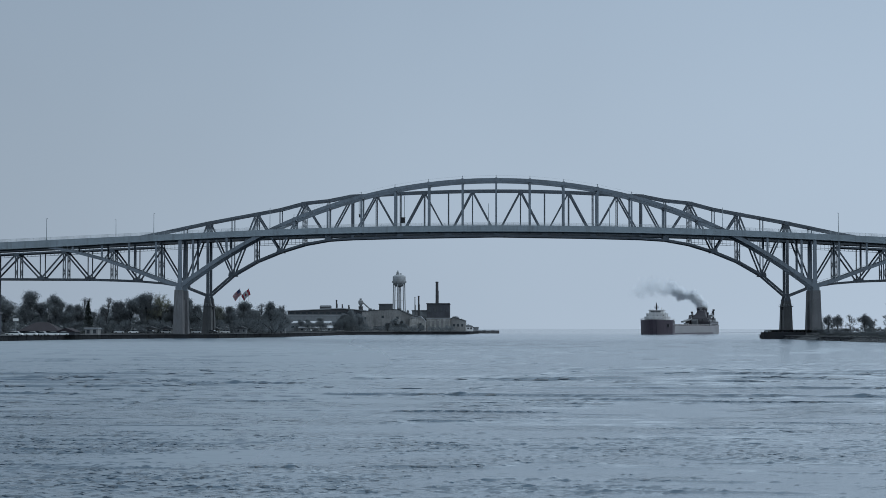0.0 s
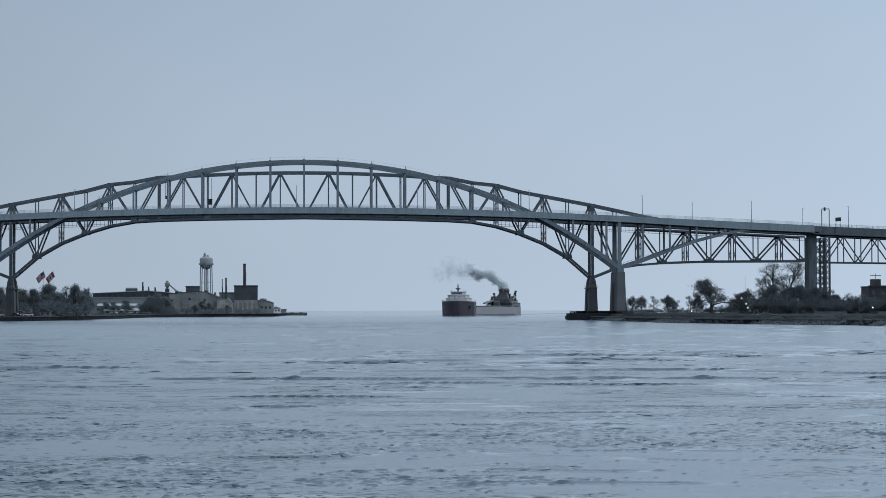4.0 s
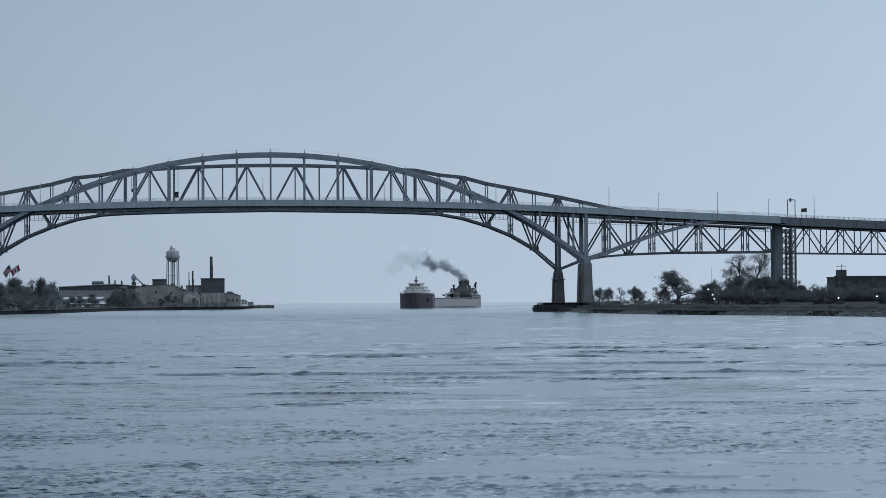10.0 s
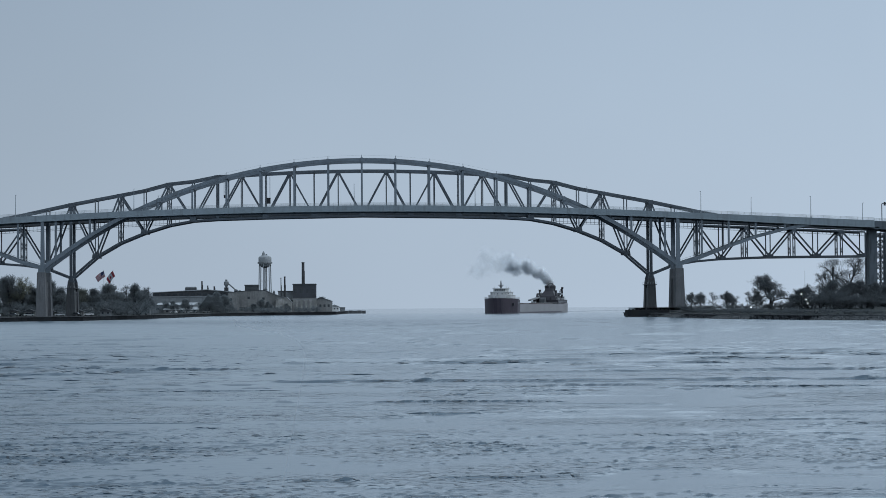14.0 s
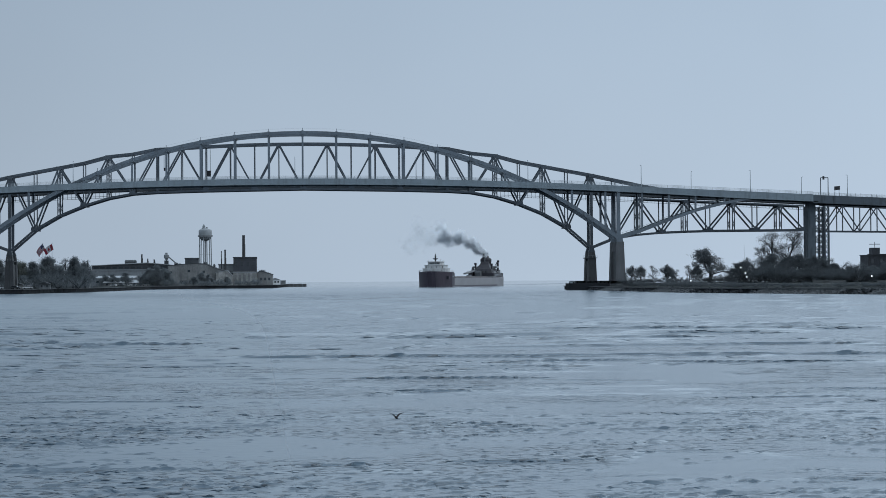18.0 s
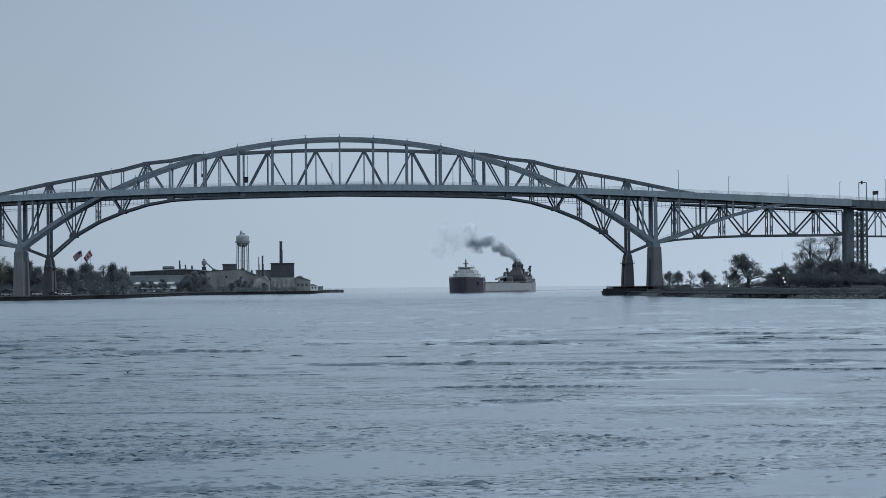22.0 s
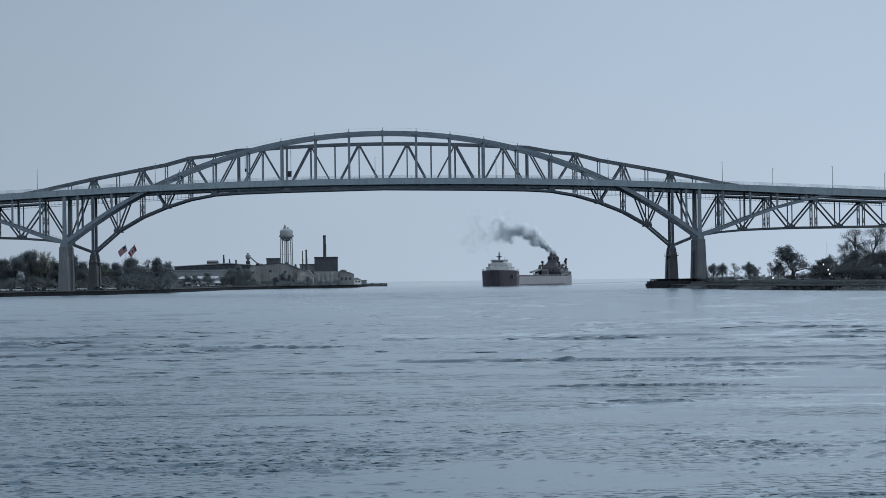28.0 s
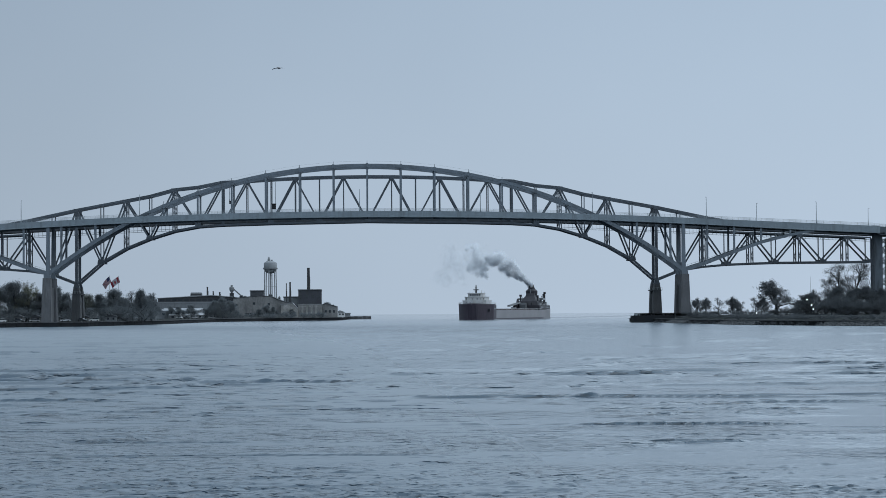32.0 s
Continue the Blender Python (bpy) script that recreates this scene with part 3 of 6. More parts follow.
def chord_top(i):
    """Height of the upper chord at node i from the middle."""
    x = abs(i) * HALF
    if x <= 56:
        return 67.6 - 0.0006 * x * x
    if x <= 67:
        return 65.3
    if x <= 133:
        return 65.2 - (x - 66.3) * 0.186 + (0.9 if 80 < x < 95 else 0)
    return max(52.9 - (x - 132.6) * 0.215, deck_z(x) - 1.2 - 0.01 * (x - 156))


def chord_low(i):
    x = abs(i) * HALF
    pts = [(0, 46.9), (44, 46.2), (66.3, 45.6), (77.4, 44.9), (88.4, 42.9), (99.5, 39.5), (110.5, 35.0), (121.6, 28.6), (132.6, 19.0), (143.7, 23.4), (154.7, 25.1), (165.8, 26.0), (176.8, 26.4), (187.9, 26.7), (240, 26.9)]
    return float(np.interp(x, [p[0] for p in pts], [p[1] for p in pts]))


def far_bridge():
    br = thing("truss_bridge", "dark grey steel cantilever truss road bridge, older and riveted", "bridge")
    last = 21
    for y in (FAR, FAR + FAR_W):
        for i in range(-last, last):
            j = i + 1
            a, b = FC + i * HALF, FC + j * HALF
            outer = min(abs(i), abs(j)) >= 14
            ta = chord_top(i) if not outer else deck_z(i * HALF) - 3.6 + (0 if abs(i) > 14 else 0)
            tb = chord_top(j) if not outer else deck_z(j * HALF) - 3.6
            part("upper_chord", Geo().beam((a, y, ta), (b, y, tb), 0.95 if not outer else 0.7, 0.8), M_TRUSS, br)
            part("lower_chord", Geo().beam((a, y, chord_low(i)), (b, y, chord_low(j)), 0.95, 0.8), M_TRUSS, br)
        for sd in (-1, 1):
            ends = [(14, chord_top(14)), (15, deck_z(15 * HALF) + 1.3), (16, deck_z(16 * HALF) + 0.4), (17, deck_z(17 * HALF) - 0.6)]
            for (i, za), (j, zb) in zip(ends, ends[1:]):
                part("end_chord", Geo().beam((FC + sd * i * HALF, y, za), (FC + sd * j * HALF, y, zb), 0.9, 0.8), M_TRUSS, br)
        for i in range(-last, last + 1):
            x, k = FC + i * HALF, abs(i)
            if k > 14:
                top = deck_z(i * HALF) - 3.6
            else:
                top = chord_top(i)
            low = chord_low(i)
            main = k in (6, 12)
            w = 1.3 if k == 12 else 0.75 if main else 0.42
            if k in (8, 10, 14, 16, 18, 20):
                # laced post: two flanges with crossing bars
                half = 0.48
                post = part("web_post", Geo().box(x - half - 0.2, y - 0.3, low, x - half + 0.2, y + 0.3, top), M_TRUSS, br)
                part("flange", Geo().box(x + half - 0.2, y - 0.3, low, x + half + 0.2, y + 0.3, top), M_TRUSS, post)
                n = max(2, int((top - low) / 5.5))
                for m in range(n):
                    z0, z1 = low + (top - low) * m / n, low + (top - low) * (m + 1) / n
                    part("lacing_bar", Geo().beam((x - half, y, z0), (x + half, y, z1), 0.16, 0.12), M_TRUSS, post)
                    part("lacing_bar", Geo().beam((x - half, y + 0.14, z1), (x + half, y + 0.14, z0), 0.16, 0.12), M_TRUSS, post)
            else:
                part("web_post", Geo().box(x - w / 2, y - 0.3, low, x + w / 2, y + 0.3, top), M_TRUSS, br)
            # gusset plates at the joints
            top_joint = (k % 2 == 1 and k <= 5) or (k % 2 == 0 and k >= 6)
            zc = top if top_joint else low
            s = 1 if not top_joint else -1
            wide = 1.15 if top_joint else 1.6
            part("gusset", Geo().prism([(x - wide, zc - 0.42 * s), (x + wide, zc - 0.42 * s), (x + wide * 0.8, zc + 1.35 * s), (x - wide * 0.8, zc + 1.35 * s)], y - 0.44, y + 0.44), M_TRUSS, br)
        for s in (-1, 1):
            # diagonals: (upper joint, lower joint)
            pairs = [(1, 0), (1, 2), (3, 2), (3, 4), (5, 4), (5, 6), (6, 7), (8, 7), (8, 9), (10, 9), (10, 11), (12, 11), (12, 13), (14, 13), (14, 15), (16, 15), (16, 17), (18, 17), (18, 19), (20, 19), (20, 21)]
            for u, v in pairs:
                zt = chord_top(u) if u <= 13 else deck_z(u * HALF) - 3.6
                part("diagonal", Geo().beam((FC + s * u * HALF, y, zt), (FC + s * v * HALF, y, chord_low(v)), 0.72, 0.5), M_TRUSS, br)
    # ties between the two trusses
    for i in range(-13, 14):
        x, t = FC + i * HALF, chord_top(i)
        g = Geo().box(x - 0.25, FAR + 0.45, t - 0.3, x + 0.25, FAR + FAR_W - 0.45, t + 0.3)
        if abs(i) <= 6:
            g.box(x - 0.2, FAR + 0.45, t - 3.2, x + 0.2, FAR + FAR_W - 0.45, t - 2.8)
        part("portal_strut", g, M_TRUSS, br)
    for i in range(-21, 22):
        x, t = FC + i * HALF, chord_low(i)
        if abs(t - deck_z(x)) > 4:
            part("bottom_strut", Geo().box(x - 0.2, FAR + 0.45, t - 0.25, x + 0.2, FAR + FAR_W - 0.45, t + 0.25), M_TRUSS, br)
    # roadway with stringers and a maintenance walkway below
    for k in range(-42, 42):
        a, b = k * 9.0, (k + 1) * 9.0
        za, zb = deck_z(a) - 1.0, deck_z(b) - 1.0
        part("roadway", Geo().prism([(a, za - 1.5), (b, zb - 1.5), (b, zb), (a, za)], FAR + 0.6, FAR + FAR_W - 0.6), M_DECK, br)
        if 84 < abs(a) < 236:
            g = Geo()
            for h in (3.3, 4.1):
                g.beam((a, FAR + 4, za - h), (b, FAR + 4, zb - h), 0.14, 0.14)
            for j in range(5):
                x = a + 9.0 * j / 5
                g.box(x - 0.06, FAR + 3.9, deck_z(x) - 5.1, x + 0.06, FAR + 4.1, deck_z(x) - 2.6)
            part("walkway_rail", g, M_TRUSS, br)
    # main piers: dark old concrete, with a stepped head
    for s in (-1, 1):
        x = FC + s * 132.6
        pier = part("pier", Geo().box(x - 3.4, FAR - 3.6, -4, x + 4.2, FAR + FAR_W + 3.6, 1.6), M_CONC_D, br)
        for y in (FAR, FAR + FAR_W):
            g = Geo()
            g.add([(x - 2.15, y - 2.6, 1.6), (x + 2.15, y - 2.6, 1.6), (x + 2.15, y + 2.6, 1.6), (x - 2.15, y + 2.6, 1.6), (x - 1.65, y - 2.1, 14.6), (x + 1.65, y - 2.1, 14.6), (x + 1.65, y + 2.1, 14.6), (x - 1.65, y + 2.1, 14.6)],
                  [(0, 3, 2, 1), (4, 5, 6, 7), (0, 1, 5, 4), (1, 2, 6, 5), (2, 3, 7, 6), (3, 0, 4, 7)])
            g.prism([(x - 1.65, 14.6), (x + 1.65, 14.6), (x + 1.2, 17.2), (x - 1.2, 17.2)], y - 2.1, y + 2.1)
            part("pier_leg", g, M_CONC_D, pier)
            part("shoe", Geo().prism([(x - 1.5, 17.2), (x + 1.5, 17.2), (x + 0.8, 19.2), (x - 0.8, 19.2)], y - 0.8, y + 0.8), M_TRUSS, pier)
        for y in (FAR - 2.3, FAR + FAR_W + 2.3):
            g = Geo().box(x - 2.2, y - 0.04, 15.55, x + 2.2, y + 0.04, 15.62)
            for j in range(7):
                g.box(x - 2.16 + 0.72 * j - 0.04, y - 0.04, 14.6, x - 2.16 + 0.72 * j + 0.04, y + 0.04, 15.6)
            part("pier_rail", g, M_RAIL, pier)
        part("pier_head", Geo().box(x - 2.25, FAR - 2.4, 14.3, x + 2.25, FAR + FAR_W + 2.4, 14.6), M_CONC_D, pier)
        part("pier_web", Geo().box(x - 1.4, FAR + 2.3, 1.6, x + 1.4, FAR + FAR_W - 2.3, 13.0), M_CONC_D, pier)
    # lattice towers at the ends of the cantilever
    for cx in (-234.5, 240.2):
        tw = part("lattice_tower", Geo().box(cx - 6.4, FAR - 2, 0.5, cx + 6.4, FAR + FAR_W + 2, 2.6), M_CONC_D, br)
        for y in (FAR, FAR + FAR_W):
            for c in (-3.4, 3.4):
                for dx in (-0.95, 0.95):
                    part("tower_leg", Geo().box(cx + c + dx - 0.36, y - 0.4, 2.6, cx + c + dx + 0.36, y + 0.4, 38.0), M_TRUSS, tw)
                for k in range(14):
                    z0, z1 = 3.0 + k * 2.48, 3.0 + (k + 1) * 2.48
                    part("lacing_bar", Geo().beam((cx + c - 0.75, y, z0), (cx + c + 0.75, y, z1), 0.34, 0.2), M_TRUSS, tw)
                    part("lacing_bar", Geo().beam((cx + c - 0.75, y + 0.24, z1), (cx + c + 0.75, y + 0.24, z0), 0.34, 0.2), M_TRUSS, tw)
            for k in range(7):
                z0, z1 = 3.0 + k * 4.9, 3.0 + (k + 1) * 4.9
                part("brace", Geo().beam((cx - 2.3, y, z0), (cx + 2.3, y, z1), 0.40, 0.3), M_TRUSS, tw)
                part("brace", Geo().beam((cx - 2.3, y + 0.32, z1), (cx + 2.3, y + 0.32, z0), 0.40, 0.3), M_TRUSS, tw)
                part("brace", Geo().box(cx - 2.3, y - 0.2, z1 - 0.15, cx + 2.3, y + 0.2, z1 + 0.15), M_TRUSS, tw)
    # deck-truss approaches
    for s, x0 in ((1, 251.2), (-1, 246.4)):
        n = 16
        low = lambda a: 26.2 - 0.012 * (a - 245)
        for y in (FAR, FAR + FAR_W):
            for k in range(-1, n):
                a, b = x0 + k * 8.15, x0 + (k + 1) * 8.15
                za, zb = 38.4 - 0.042 * (a - 245), 38.4 - 0.042 * (b - 245)
                part("upper_chord", Geo().beam((s * a, y, za), (s * b, y, zb), 0.6, 0.6), M_TRUSS, br)
                part("lower_chord", Geo().beam((s * a, y, low(a)), (s * b, y, low(b)), 0.6, 0.6), M_TRUSS, br)
                if k % 2:
                    part("diagonal", Geo().beam((s * a, y, low(a)), (s * b, y, zb), 0.5, 0.45), M_TRUSS, br)
                else:
                    part("diagonal", Geo().beam((s * a, y, za), (s * b, y, low(b)), 0.5, 0.45), M_TRUSS, br)
                part("web_post", Geo().box(s * b - 0.2, y - 0.25, low(b), s * b + 0.2, y + 0.25, zb), M_TRUSS, br)
        for c in (50, 105):
            x = s * (x0 + c)
            part("approach_bent", Geo().box(x - 1.2, FAR - 1, 0.5, x + 1.2, FAR + FAR_W + 1, low(x0 + c) - 0.25), M_TRUSS, br)
    return br


far_bridge()
# ---- on the bridges: lamps, signs, signals ----
def street_lamp(x, y, z, tall, toward):
    lp = thing("street_lamp", "slim galvanised lamp post on the bridge deck", "street lamp", (x, y, z), "lamps along the bridges")
    part("base", Geo().box(-0.25, -0.25, 0, 0.25, 0.25, 0.6), M_RAIL, lp)
    part("post", Geo().rod((0, 0, 0.6), (0, 0, tall), 0.17, 0.10), M_RAIL, lp)
    part("arm", Geo().rod((0, 0, tall - 0.1), (0, toward * 1.6, tall), 0.06, 0.05, 6), M_RAIL, lp)
    part("lamp_head", Geo().box(-0.14, toward * 1.6 - 0.3, tall - 0.06, 0.14, toward * 1.6 + 0.3, tall + 0.08), M_DARK, lp)


for x in (-198, -150.4, -99, -2.7, 50.5, 100, 150.5, 199.5):
    street_lamp(x, NEAR + 0.2, deck_z(x), 9.6, 1)
for x in (-240, 243.4, 291.8):
    street_lamp(x, NEAR + 0.2, 41.6 - 0.043 * (abs(x) - 227), 9.6, 1)
for x in (-230.7, -176, 182, 234.4, 291):
    street_lamp(x, FAR + FAR_W - 0.8, (deck_z(x) if abs(x) < 227 else 41.6 - 0.043 * (abs(x) - 227)) - 1.0, 11.6, -1)


def signal_gantry(x, z, w, tall):
    g = thing("signal_gantry", "grey steel lane gantry with a dark traffic signal", "gantry", (x, NEAR + 5, z))
    for s in (-1, 1):
        part("upright", Geo().box(s * w / 2 - 0.16, -0.16, 0, s * w / 2 + 0.16, 0.16, tall), M_TRUSS, g)
    part("crossbeam", Geo().box(-w / 2, -0.2, tall, w / 2, 0.2, tall + 0.35), M_TRUSS, g)
    part("signal_head", Geo().box(-0.9, -0.3, tall - 0.7, 0.0, -0.21, tall + 0.9), M_DARK, g)
    return g


def sign_board(x, z, w, h, up):
    g = thing("sign_board", "dark road sign panel on two posts", "sign", (x, NEAR + 2, z))
    part("panel", Geo().prism([(-w / 2, up), (w / 2, up + 0.25), (w / 2, up + h + 0.25), (-w / 2, up + h)], -0.08, 0.08), M_DARK, g)
    for s in (-1, 1):
        part("post", Geo().box(s * w * 0.36 - 0.09, 0.085, 0, s * w * 0.36 + 0.09, 0.26, up + h * 0.6), M_TRUSS, g)


signal_gantry(234.2, 41.3, 3.4, 8.0)
sign_board(239.2, 41.1, 2.6, 1.7, 2.6)
gl = signal_gantry(-228.6, 41.5, 3.9, 7.2)
part("sign_panel", Geo().box(-1.95, -0.3, 5.2, 1.75, -0.19, 7.0), M_DARK, gl)
sign_board(-232.8, 41.3, 3.0, 2.0, 2.2)


def hanging_signal(x, y, z0, z1, k=1.0):
    h = thing("hanging_signal", "dark boxed signal hung from the truss by twin cables", "signal", (x, y, z0))
    part("box", Geo().box(-0.95 * k, -0.6, 2.4 - 2.4 * k, 0.95 * k, 0.6, 2.4), M_DARK, h)
    part("hood", Geo().box(-1.1 * k, -0.8, 2.404, 1.1 * k, 0.7, 2.6), M_DARK, h)
    for s in (-0.7 * k, 0.7 * k):
        part("cable", Geo().box(s - 0.12, -0.12, 2.6, s + 0.12, 0.12, z1 - z0), M_RAIL, h)


hanging_signal(-42.1, FAR + 3, 52.8, 65.2)
hanging_signal(-62.0, FAR + 3, 54.2, 64.2, 0.5)


def inspection_cradle(x, y, z):
    c = thing("maintenance_cradle", "small grey work platform standing on the deck edge", "platform", (x, y, z))
    part("floor", Geo().box(-2.2, -0.8, 0, 2.2, 0.8, 0.25), M_TRUSS, c)
    for k in range(5):
        part("guard_post", Geo().box(-2.1 + k * 1.05 - 0.07, -0.8, 0.25, -2.1 + k * 1.05 + 0.07, -0.66, 1.6 + 0.5 * (k % 2)), M_DARK, c)
    part("guard_rail", Geo().box(-2.2, -0.86, 1.5, 2.2, -0.804, 1.66), M_DARK, c)


inspection_cradle(-6.0, FAR + 1.0, deck_z(6) - 1.0)
inspection_cradle(99.0, FAR + 1.0, deck_z(99) - 1.0)

# ---- vehicles on the west bank ----
M_WHITE = mat("white_paint", (0.48, 0.49, 0.50), 0.4, vary=0.06, bump=0)
M_SILVER = mat("silver_car_paint", (0.36, 0.38, 0.40), 0.35, 0.4, vary=0.06, bump=0)
M_CARDARK = mat("dark_car_paint", (0.04, 0.045, 0.05), 0.35, vary=0.1, bump=0)
M_GLASS = mat("dark_window_glass", (0.02, 0.025, 0.03), 0.08, vary=0.1, bump=0, spec=0.6)
M_TYRE = mat("tyre_rubber", (0.02, 0.02, 0.02), 0.9, vary=0.2, bump=0)


def car_kit(paint):
    """A parked car, 4.5 m long."""
    c = thing("car", "parked car on the riverside lot", "car", (0, 0, -50), "parked cars")
    part("body", Geo().prism([(-2.2, 0.35), (2.2, 0.35), (2.25, 0.75), (1.9, 0.95), (1.1, 1.0), (-1.4, 1.02), (-2.2, 0.98), (-2.28, 0.7)], -0.88, 0.88), paint, c)
    part("cabin", Geo().prism([(-1.9, 1.0), (1.1, 1.0), (0.45, 1.5), (-1.3, 1.52)], -0.76, 0.76), M_GLASS, c)
    part("roof", Geo().box(-1.2, -0.70, 1.525, 0.42, 0.70, 1.58), paint, c)
    for x in (-1.4, 1.35):
        for y in (-0.9, 0.9):
            part("wheel", Geo().rod((x, y - 0.1, 0.33), (x, y + 0.1, 0.33), 0.33, n=12), M_TYRE, c)
    return c


cars = [car_kit(M_WHITE), car_kit(M_SILVER), car_kit(M_CARDARK)]
rng = random.Random(4)
spots = [(-169, 722, 0), (-164.5, 724, 0), (-161, 728, 0), (-156.5, 722, 0), (-154.5, 730, 1), (-181, 716, 1), (-174, 735, 0), (-186, 728, 2), (-170, 745, 2), (-147, 915, 0), (-135, 925, 1), (-128, 930, 2), (-124, 940, 0),
         (-100, 1330, 0), (-105, 1332, 1), (-111, 1331, 0), (-116, 1330, 2), (-121, 1332, 0), (-160, 905, 0), (-167, 908, 1), (-152, 905, 2)]
for x, y, k in spots:
    c = copy_thing(cars[k], pose(x, y, 2.02 if y > 760 else 1.75, 0, 0, rng.choice((0, 180)) + rng.uniform(-25, 25)))
    c["label"] = ("white car parked by the river", "silver car parked by the river", "dark car parked by the river")[k]
for c in cars:
    for o in list(c.children_recursive) + [c]:
        bpy.data.objects.remove(o)

# ---- houses and industry ----
M_ROOF_MAROON = mat("maroon_shingle_roof", (0.014, 0.0115, 0.015), 0.9, vary=0.25, scale=0.4, fine=3)
M_ROOF_DARK = mat("dark_tar_roof", (0.045, 0.05, 0.056), 0.9, vary=0.25, scale=0.2, fine=2)
M_ROOF_PALE = mat("pale_metal_roof", (0.19, 0.205, 0.22), 0.5, 0.1, vary=0.15, scale=0.1, fine=1)
M_TAN = mat("weathered_tan_wall", (0.142, 0.145, 0.146), 0.9, vary=0.30, scale=0.13, fine=0.8, stain=(0.085, 0.088, 0.092))
M_PALEWALL = mat("stained_pale_concrete", (0.22, 0.22, 0.215), 0.9, vary=0.35, scale=0.22, fine=0.7, stain=(0.11, 0.11, 0.105))
M_GREYWALL = mat("grey_sheet_wall", (0.135, 0.147, 0.158), 0.75, vary=0.15, scale=0.1, fine=0.8, stain=(0.09, 0.095, 0.1))
# brick colour is lifted towards blue in place of distance haze
M_BRICK = mat("hazy_dark_brick_wall", (0.042, 0.046, 0.055), 0.9, vary=0.2, scale=0.15, fine=1.5, stain=(0.035, 0.035, 0.036))
M_NAVY = mat("dark_slate_cladding", (0.024, 0.030, 0.041), 0.7, vary=0.15, scale=0.2, fine=1.2)
M_TANK = mat("grey_tank_paint", (0.17, 0.185, 0.20), 0.6, vary=0.1, scale=0.15, fine=1, stain=(0.16, 0.17, 0.17))
M_STACK = mat("sooty_stack", (0.030, 0.032, 0.036), 0.8, vary=0.2, scale=0.3, fine=2)
M_PALEWOOD = mat("pale_columns", (0.15, 0.15, 0.15), 0.85, vary=0.12, scale=0.3, fine=2)


def building(name, label, x0, x1, y0, y1, z0, z1, wall, roof, style="flat", rows=0, cols=0, win=(1.2, 1.4), pane=M_GLASS):
    """A block with a roof; windows on its river side are framed panes set in the wall."""
    b = thing(name, label, "building", ((x0 + x1) / 2, (y0 + y1) / 2, z0))
    w, d, h = (x1 - x0) / 2, (y1 - y0) / 2, z1 - z0
    part("wall", Geo().box(-w, -d, 0, w, d, h), wall, b)
    if style == "flat":
        part("roof", Geo().box(-w - 0.3, -d - 0.3, h, w + 0.3, d + 0.3, h + 0.45), roof, b)
        part("parapet", Geo().box(-w - 0.35, -d - 0.4, h + 0.45, w + 0.35, -d - 0.1, h + 0.8), wall, b)
    elif style == "gable":
        part("roof", Geo().prism([(-w - 0.6, h - 0.1), (w + 0.6, h - 0.1), (0, h + w * 0.42)], -d - 0.6, d + 0.6), roof, b)
    elif style == "hip":
        g = Geo().add([(-w - 0.8, -d - 0.8, h), (w + 0.8, -d - 0.8, h), (w + 0.8, d + 0.8, h), (-w - 0.8, d + 0.8, h), (-w * 0.35, 0, h + d * 0.55), (w * 0.35, 0, h + d * 0.55)],
                      [(0, 1, 5, 4), (1, 2, 5), (2, 3, 4, 5), (3, 0, 4), (0, 3, 2, 1)])
        part("roof", g, roof, b)
    elif style == "shed":
        part("roof", Geo().add([(-w - 0.5, -d - 0.5, h + 0.005), (w + 0.5, -d - 0.5, h + 0.005), (w + 0.5, d + 0.5, h + 1.6), (-w - 0.5, d + 0.5, h + 1.6), (-w - 0.5, d + 0.5, h + 0.005), (w + 0.5, d + 0.5, h + 0.005)],
                               [(0, 1, 2, 3), (0, 3, 4), (1, 5, 2), (3, 2, 5, 4), (0, 4, 5, 1)]), roof, b)
    for r in range(rows):
        for c in range(cols):
            cx, cz = -w + (c + 0.5) * 2 * w / cols, h * (r + 0.55) / rows
            wd = part("window", Geo().box(cx - win[0] / 2 - 0.12, -d - 0.08, cz - win[1] / 2 - 0.12, cx + win[0] / 2 + 0.12, -d - 0.004, cz + win[1] / 2 + 0.12), wall, b)
            part("pane", Geo().box(cx - win[0] / 2, -d - 0.11, cz - win[1] / 2, cx + win[0] / 2, -d - 0.082, cz + win[1] / 2), pane, wd)
    return b


# west bank, by the bridge foot
building("riverside_hall", "dark slate-clad hall with a low hipped roof", -224, -196.5, 708, 732, 1.7, 9.0, M_NAVY, M_ROOF_DARK, "hip", 1, 6)
pav = building("terrace_building", "long pale two-level terrace building with a colonnade", -195.5, -176.5, 722, 730, 1.7, 9.6, M_NAVY, M_CONC)
for k in range(9):
    part("column", Geo().box(-9.3 + k * 2.25, -5.2, 0, -8.7 + k * 2.25, -4.6, 4.4), M_PALEWOOD, pav)
part("balcony", Geo().box(-9.5, -5.6, 4.404, 9.5, -4.02, 5.0), M_PALEWOOD, pav)
part("upper_fascia", Geo().box(-9.5, -5.2, 7.0, 9.5, -4.02, 7.5), M_PALEWOOD, pav)
# dark panels stand in for the shade behind the colonnade
for k in range(8):
    part("shadowed_bay", Geo().box(-8.4 + k * 2.25, -4.1, 0.4, -7.0 + k * 2.25, -4.004, 4.0), M_GLASS, pav)
building("maroon_house", "low house with a broad dark maroon hipped roof", -181.5, -167, 780, 792, 1.9, 3.4, M_BRICK, M_ROOF_MAROON, "hip", 1, 5)
building("maroon_annex", "low annex with a maroon gabled roof", -167, -160.5, 780, 790, 1.9, 3.2, M_BRICK, M_ROOF_MAROON, "gable")
